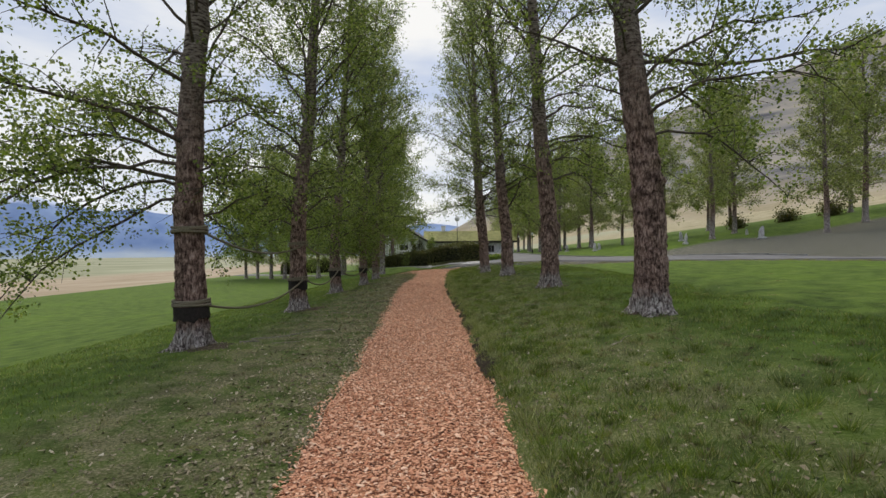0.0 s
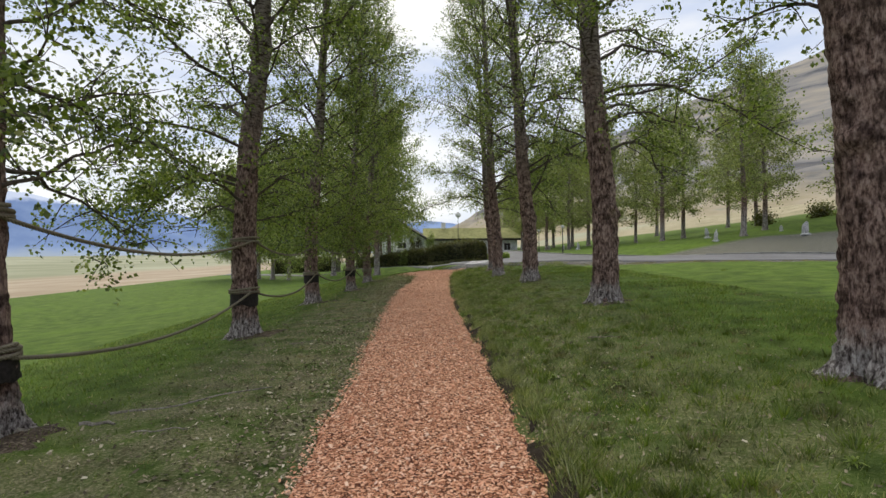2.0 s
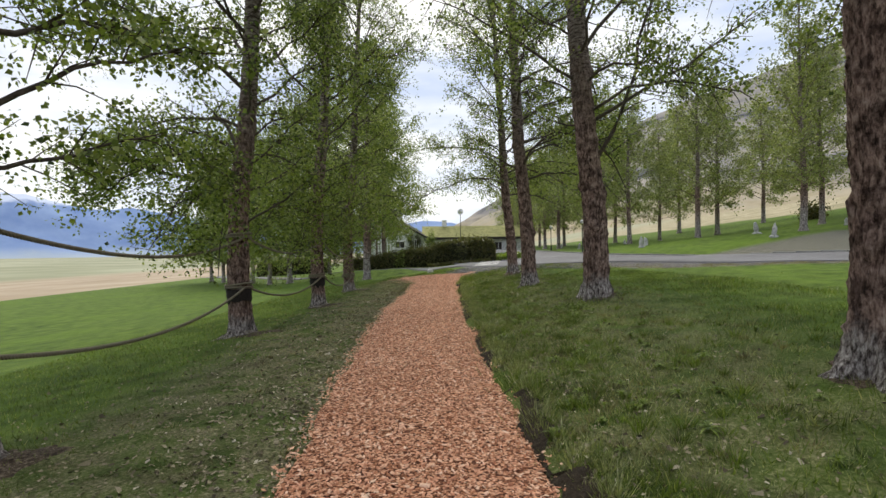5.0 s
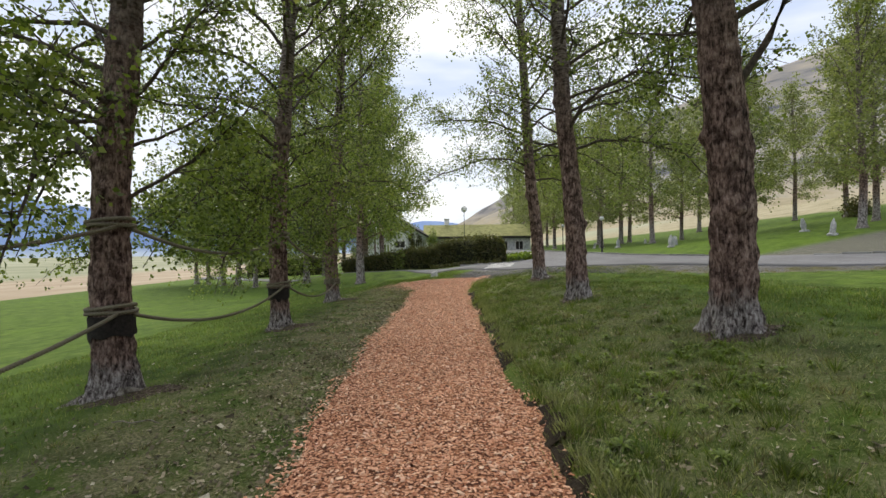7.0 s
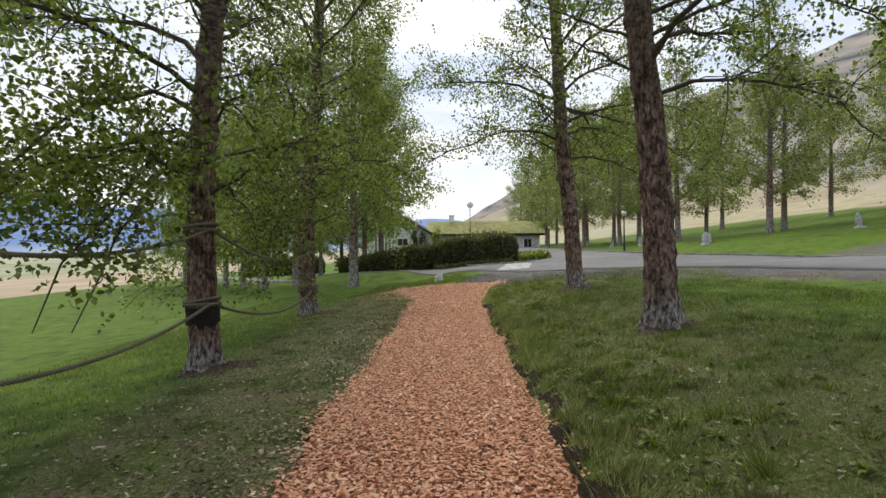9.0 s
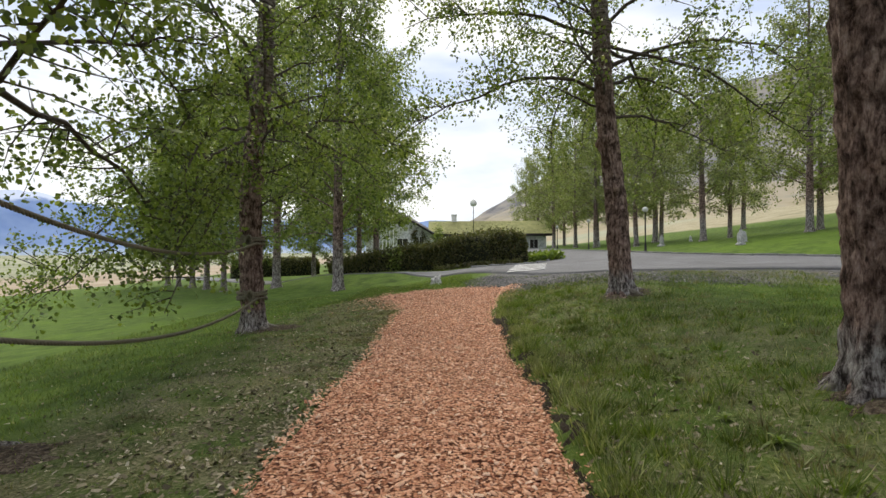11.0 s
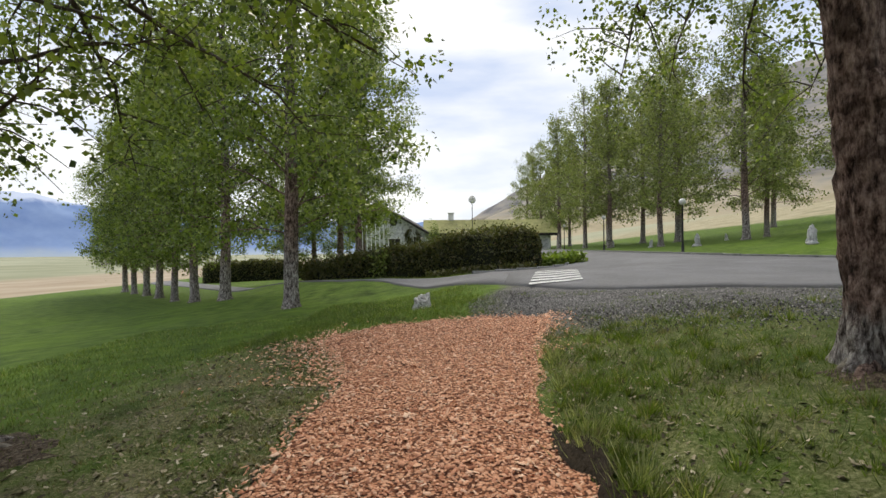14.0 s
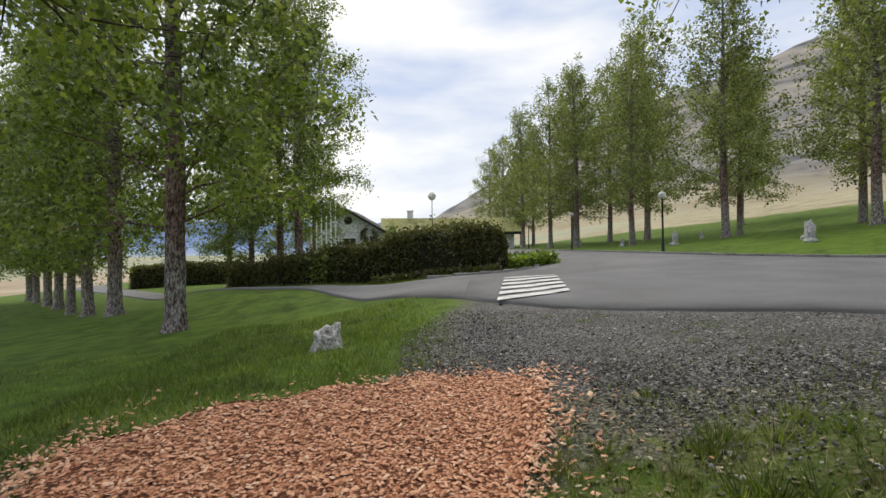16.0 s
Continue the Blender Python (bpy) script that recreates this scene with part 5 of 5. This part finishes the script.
def dry(x, y):
    """How dry and matted the bank is, from 0 to 1."""
    reach = np.interp(y, [0, 2, 6, 8.5, 11.5, 13, 17.5, 19.5, 24, 27, 31], [0.35, 0.4, 0.45, 0.25, 0.3, 0.85, 0.85, 0.45, 0.35, 0.1, 0.1])
    spot = 0.5 + 0.5 * np.sin(x * 2.7 + 1.6 * np.sin(y * 1.9)) * np.sin(y * 2.3 + 1.3 * np.sin(x * 2.1 + 1))
    return np.clip(reach * (0.45 + 1.0 * spot) * (1 - smooth01(x, 3.6, 5.2)), 0, 0.92)


def patchy(x, y):
    return 0.5 + 0.5 * np.sin(x * 1.9 + 1.3 * np.sin(y * 0.8)) * np.sin(y * 1.3 + 1.7 * np.sin(x * 0.7))


blades("grass", 190000, 0.3, 6.5, -1.0, 32.5, lambda x, y: 0.035 + 0.05 * patchy(x, y), lambda x, y: (0.35 + 0.65 * patchy(x, y)) * (1 - 0.75 * smooth01(y, 30.2, 31.5)) * (1 - dry(x, y)), 21, "uneven green grass on the bank")
blades("grass", 120000, -7.5, -0.7, -1.0, 36.5, lambda x, y: 0.03 + 0.03 * smooth01(-x, 2, 4.5), lambda x, y: 0.25 + 0.6 * smooth01(-x, 1.8, 4.2), 22, "short worn grass under the roped trees")
blades("grass", 16000, 0.3, 1.4, -1.5, 31.2, lambda x, y: np.full(x.shape, 0.09), lambda x, y: (x - path_edges(y)[1] < 0.22) * 1.0, 23, "ragged long grass overhanging the path")
blades("grass", 30000, -3.5, 1.2, 31.2, 38.5, lambda x, y: np.full(x.shape, 0.08), lambda x, y: (1 - smooth01(x, -0.6 + 0.0 * y, 0.7)) * 1.0, 24, "lush green grass round the stump")


def tufts(name, centres, each, spread_r, high, seed, label, mat):
    """Clumps of long blades that fan out from their middles."""
    rng = np.random.default_rng(seed)
    c = np.repeat(centres, each, 0)
    m = len(c)
    a, q = rng.uniform(0, 6.283, m), rng.exponential(spread_r, m)
    x, y = c[:, 0] + q * np.cos(a), c[:, 1] + q * np.sin(a)
    h = high * rng.uniform(0.5, 1.3, m) * np.repeat(rng.uniform(0.6, 1.3, len(centres)), each)
    z = land(x, y) + wobble(x, y) - 0.01
    t = rng.uniform(0, 6.283, m)
    w = rng.uniform(0.003, 0.0055, m)
    s = np.stack([np.cos(t) * w, np.sin(t) * w, np.zeros(m)], -1)
    b = np.stack([x, y, z], -1)
    out = h * rng.uniform(0.2, 1.0, m)
    tip = b + np.stack([out * np.cos(a), out * np.sin(a), h], -1)
    v = np.stack([b - s, b + s, tip], 1).reshape(-1, 3)
    return tagged(new(name, mesh_of(name, v, np.arange(3 * m).reshape(-1, 3), mat)), label, "grass", kind="stuff")


tr_ = np.random.default_rng(33)
ty = tr_.uniform(0.5, 30.8, 900)
tx = path_edges(ty)[1] + 0.05 + tr_.exponential(1.1, 900)
tufts("grass_tufts", np.stack([tx, ty], -1), 55, 0.045, 0.095, 34, "coarse green tufts on the bank", M_GRASS)
ty = tr_.uniform(0.5, 30.8, 650)
tx = path_edges(ty)[1] + 0.1 + tr_.exponential(1.3, 650)
tufts("dry_tufts", np.stack([tx, ty], -1), 50, 0.06, 0.06, 35, "dry grey tufts of last year's grass on the bank", M_DRYGRASS)
ty = tr_.uniform(0.5, 30.8, 7000)
tx = path_edges(ty)[1] + 0.06 + tr_.exponential(1.5, 7000)
on = (tr_.uniform(size=7000) < dry(tx, ty)) & (tx < 6)
tufts("dry_tufts", np.stack([tx[on], ty[on]], -1), 30, 0.09, 0.045, 38, "matted grey-green thatch on the worn bank", M_THATCH)
ty = tr_.uniform(26.5, 31.2, 500)
tx = path_edges(ty)[0] - 0.05 - tr_.exponential(0.7, 500)
tufts("dry_tufts", np.stack([tx, ty], -1), 36, 0.08, 0.03, 40, "straw-coloured flattened grass at the path's end", M_DRYGRASS)
ty = np.sort(tr_.uniform(1.0, 30.3, 230))
tx = path_edges(ty)[1] + 0.10 + tr_.exponential(0.07, 230)
tufts("grass_tufts", np.stack([tx, ty], -1), 46, 0.05, 0.12, 39, "shaggy tufts hanging over the cut turf edge", M_THATCH)
ty = tr_.uniform(0.5, 31, 500)
tx = path_edges(ty)[0] - 0.1 - tr_.exponential(1.0, 500)
tufts("dry_tufts", np.stack([tx, ty], -1), 40, 0.06, 0.035, 36, "thin dry tufts in the worn turf", M_DRYGRASS)
vt = tr_.uniform(0, 1, 900)
vx = 4.5 + 14 * vt
vy = np.interp(vx, [4.5, 5, 10, 15, 20], [32.1, 31.3, 26.7, 22.0, 17.3]) - np.abs(tr_.normal(0, 0.9, 900)) - 0.35
tufts("dry_tufts", np.stack([vx, vy], -1), 26, 0.13, 0.06, 43, "pale dry grass on the gravel verge", M_DRYGRASS)
# grass strip between the lane and the hedge
hx = tr_.uniform(-6.5, 4.4, 1500)
hy = np.interp(hx, [-6.5, -5.6, -0.8, 3.6, 4.4], [50.0, 49.0, 45.5, 46.8, 47.2]) + tr_.uniform(0.05, 0.75, 1500)
tufts("grass_tufts", np.stack([hx, hy], -1), 14, 0.07, 0.09, 44, "bright green grass strip under the hedge", M_GRASS)
gxx, gyy = tr_.uniform(-0.6, 4.0, 420), tr_.uniform(30.0, 35.6, 420)
keep = (gyy > path_end(gxx) + 0.15 - 4 * (gxx > 1.3)) & (gyy < 36.8 - 0.95 * gxx) & ((np.sin(gxx * 2.3 + gyy) + np.sin(gyy * 1.9 - gxx) > 0.3) | (gxx < 0.4))
tufts("grass_tufts", np.stack([gxx[keep], gyy[keep]], -1), 40, 0.07, 0.05, 37, "sparse grass tufts in the gravel", M_GRASS)


def flakes(name, x, y, z, size, mat, label, category, seed, flat=0.35, thick=0.3, long=1.7):
    """Thin wedge-shaped pieces lying at odd tilts."""
    rng = np.random.default_rng(seed)
    n = len(x)
    a = rng.uniform(0, 6.283, n)
    u = np.stack([np.cos(a), np.sin(a), rng.normal(0, flat, n)], -1)
    u /= np.linalg.norm(u, axis=1)[:, None]
    w = np.cross(u, np.stack([rng.normal(0, flat, n), rng.normal(0, flat, n), np.ones(n)], -1))
    w /= np.linalg.norm(w, axis=1)[:, None]
    t = np.cross(u, w)
    t *= np.sign(t[:, 2:3])
    s = size * rng.lognormal(0, 0.28, n)
    L, W, T = (s * long * rng.uniform(0.7, 1.2, n))[:, None] * u, (s * rng.uniform(0.6, 1.1, n))[:, None] * w, (s * thick)[:, None] * t
    c = np.stack([x, y, z], -1) + T * 0.3
    v = np.stack([c - L - W * 0.7, c + L - W, c + L * 0.85 + W, c - L * 0.9 + W * 0.8,
                  c - L * 0.8 - W * 0.5 + T, c + L * 0.8 - W * 0.7 + T, c + L * 0.65 + W * 0.75 + T, c - L * 0.7 + W * 0.6 + T], 1).reshape(-1, 3)
    q = np.array([[4, 5, 6, 7]]) if thick < 0.2 else np.array([[4, 5, 6, 7], [0, 1, 5, 4], [1, 2, 6, 5], [2, 3, 7, 6], [3, 0, 4, 7]])
    f = (q[None] + 8 * np.arange(n)[:, None, None]).reshape(-1, 4)
    return tagged(new(name, mesh_of(name, v, f, mat)), label, category, kind="stuff")


def on_path(n, seed, ylo=-2.0, yhi=32.8, spill=0.07):
    rng = np.random.default_rng(seed)
    y = rng.uniform(ylo, yhi, n)
    l, r = path_edges(y)
    x = l - spill * 1.3 + (r - l + spill * 2.0) * rng.uniform(0, 1, n)
    x += rng.normal(0, 0.03, n)
    ok = y < path_end(x) + rng.exponential(0.10, n)
    return x[ok], y[ok]


cx_, cy_ = on_path(58000, 41)
sc = np.random.default_rng(46)
sy = sc.uniform(29.4, 32.6, 2600)
sx = np.where(sc.uniform(size=2600) < 0.7, path_edges(sy)[0] - sc.exponential(0.28, 2600), path_edges(sy)[1] + sc.exponential(0.12, 2600))
ok = sy < path_end(sx) + 0.1 + sc.exponential(0.25, 2600)
cx_, cy_ = np.concatenate([cx_, sx[ok]]), np.concatenate([cy_, sy[ok]])
flakes("wood_chips", cx_, cy_, path_z(cx_, cy_) + np.random.default_rng(1).uniform(-0.004, 0.014, len(cx_)), 0.0088, M_CHIP, "loose reddish wood chips covering the path", "wood chips", 42, 0.33, 0.32)

# gravel stones
rng = np.random.default_rng(51)
n = 20000
gt = rng.uniform(0, 1, n)
gx = 0.0 + 5.2 * gt ** 1.1
gy = 36.6 - 0.93 * gx - rng.uniform(0.0, 1.0, n) ** 0.8 * 5.5
ok = (gy > path_end(gx) - 0.15 * (gx < 1.3) - 9 * (gx >= 1.3)) & (gy < 34.0 + 4 * gx - rng.exponential(0.9, n)) & (gy > 30.5 - 0.75 * np.maximum(gx - 2.0, 0) + rng.normal(0, 0.3, n))
gx, gy = gx[ok], gy[ok]
flakes("gravel_stones", gx, gy, land(gx, gy) + 0.016, 0.0075, M_STONE_BIT, "loose dark gravel at the road's edge", "gravel", 52, 0.5, 0.8, 1.1)

# leaf litter and dry bits in the worn turf
n = 42000
ly = rng.uniform(-1, 31.5, n)
l_, r_ = path_edges(ly)
side = rng.uniform(size=n) < 0.6
lx = np.where(side, l_ - rng.exponential(0.9, n), r_ + rng.exponential(1.0, n))
flakes("leaf_litter", lx, ly, land(lx, ly) + wobble(lx, ly) + 0.006, 0.013, M_LITTER, "dry brown leaves and bits in the turf", "leaf litter", 62, 0.4, 0.12, 1.5)

# bare soil where the turf is cut along the path
def soil_edge():
    rng = np.random.default_rng(91)
    y = np.arange(4.6, 28.6, 0.06)
    r = path_edges(y)[1]
    g = np.convolve(rng.normal(size=len(y) + 8), np.ones(9) / 9, "valid")
    wide = 0.045 + 0.15 * np.clip(g * 2.4 + 0.15, 0, 1.1)
    rows_ = []
    for s in (0.0, 0.3, 0.65, 1.0):
        x = r - 0.03 + wide * s + 0.012 * rng.normal(size=len(y))
        zl = path_z(r - 0.05, y) + 0.004
        zh = np.maximum(land(r - 0.03 + wide, y), zl) + 0.012
        rows_.append(np.stack([x, y, zl * (1 - s ** 0.6) + zh * s ** 0.6 + 0.008 * rng.normal(size=len(y))], -1))
    V = np.stack(rows_, 1)
    n_r, m_r = V.shape[:2]
    i, j = np.meshgrid(np.arange(n_r - 1), np.arange(m_r - 1), indexing="ij")
    f = np.stack([i * m_r + j, i * m_r + j + 1, (i + 1) * m_r + j + 1, (i + 1) * m_r + j], -1).reshape(-1, 4)
    tagged(new("soil_edge", mesh_of("soil_edge", V.reshape(-1, 3), f, M_SOIL)), "ragged dark soil edge where the turf is cut", "soil", kind="structure")


soil_edge()

# single chips near the start of the walk
M_CHIP_ONE, n_, l_n, b_ = material("single_wood_chip", 0.85, 0.25)
info = n_.new("ShaderNodeObjectInfo")
l_n.new(ramp(n_, l_n, info.outputs["Random"], [(0.0, (0.36, 0.13, 0.07)), (0.4, (0.58, 0.26, 0.15)), (1.0, (0.78, 0.46, 0.31))]), b_.inputs["Base Color"])
chip_meshes = []
for k in range(6):
    g = np.random.default_rng(200 + k)
    s = 0.013 * g.uniform(0.8, 1.3)
    L, W, T = s * 1.8, s * g.uniform(0.7, 1.1), s * 0.35
    v = np.array([(-L, -W * .7, 0), (L, -W, 0), (L * .85, W, 0), (-L * .9, W * .8, 0), (-L * .8, -W * .5, T), (L * .8, -W * .7, T * 1.3), (L * .65, W * .75, T), (-L * .7, W * .6, T * .8)])
    f = [[4, 5, 6, 7], [0, 1, 5, 4], [1, 2, 6, 5], [2, 3, 7, 6], [3, 0, 4, 7], [3, 2, 1, 0]]
    chip_meshes.append(mesh_of("wood_chip", v, f, M_CHIP_ONE))
qx, qy = on_path(300, 77, 1.4, 4.2, 0.0)
qz = path_z(qx, qy) + 0.012
for k in range(len(qx)):
    ob = under("wood_chip", chip_meshes[k % 6], path)
    ob.matrix_world = pose(qx[k], qy[k], qz[k], wr.uniform(-18, 18), wr.uniform(-18, 18), wr.uniform(0, 360))
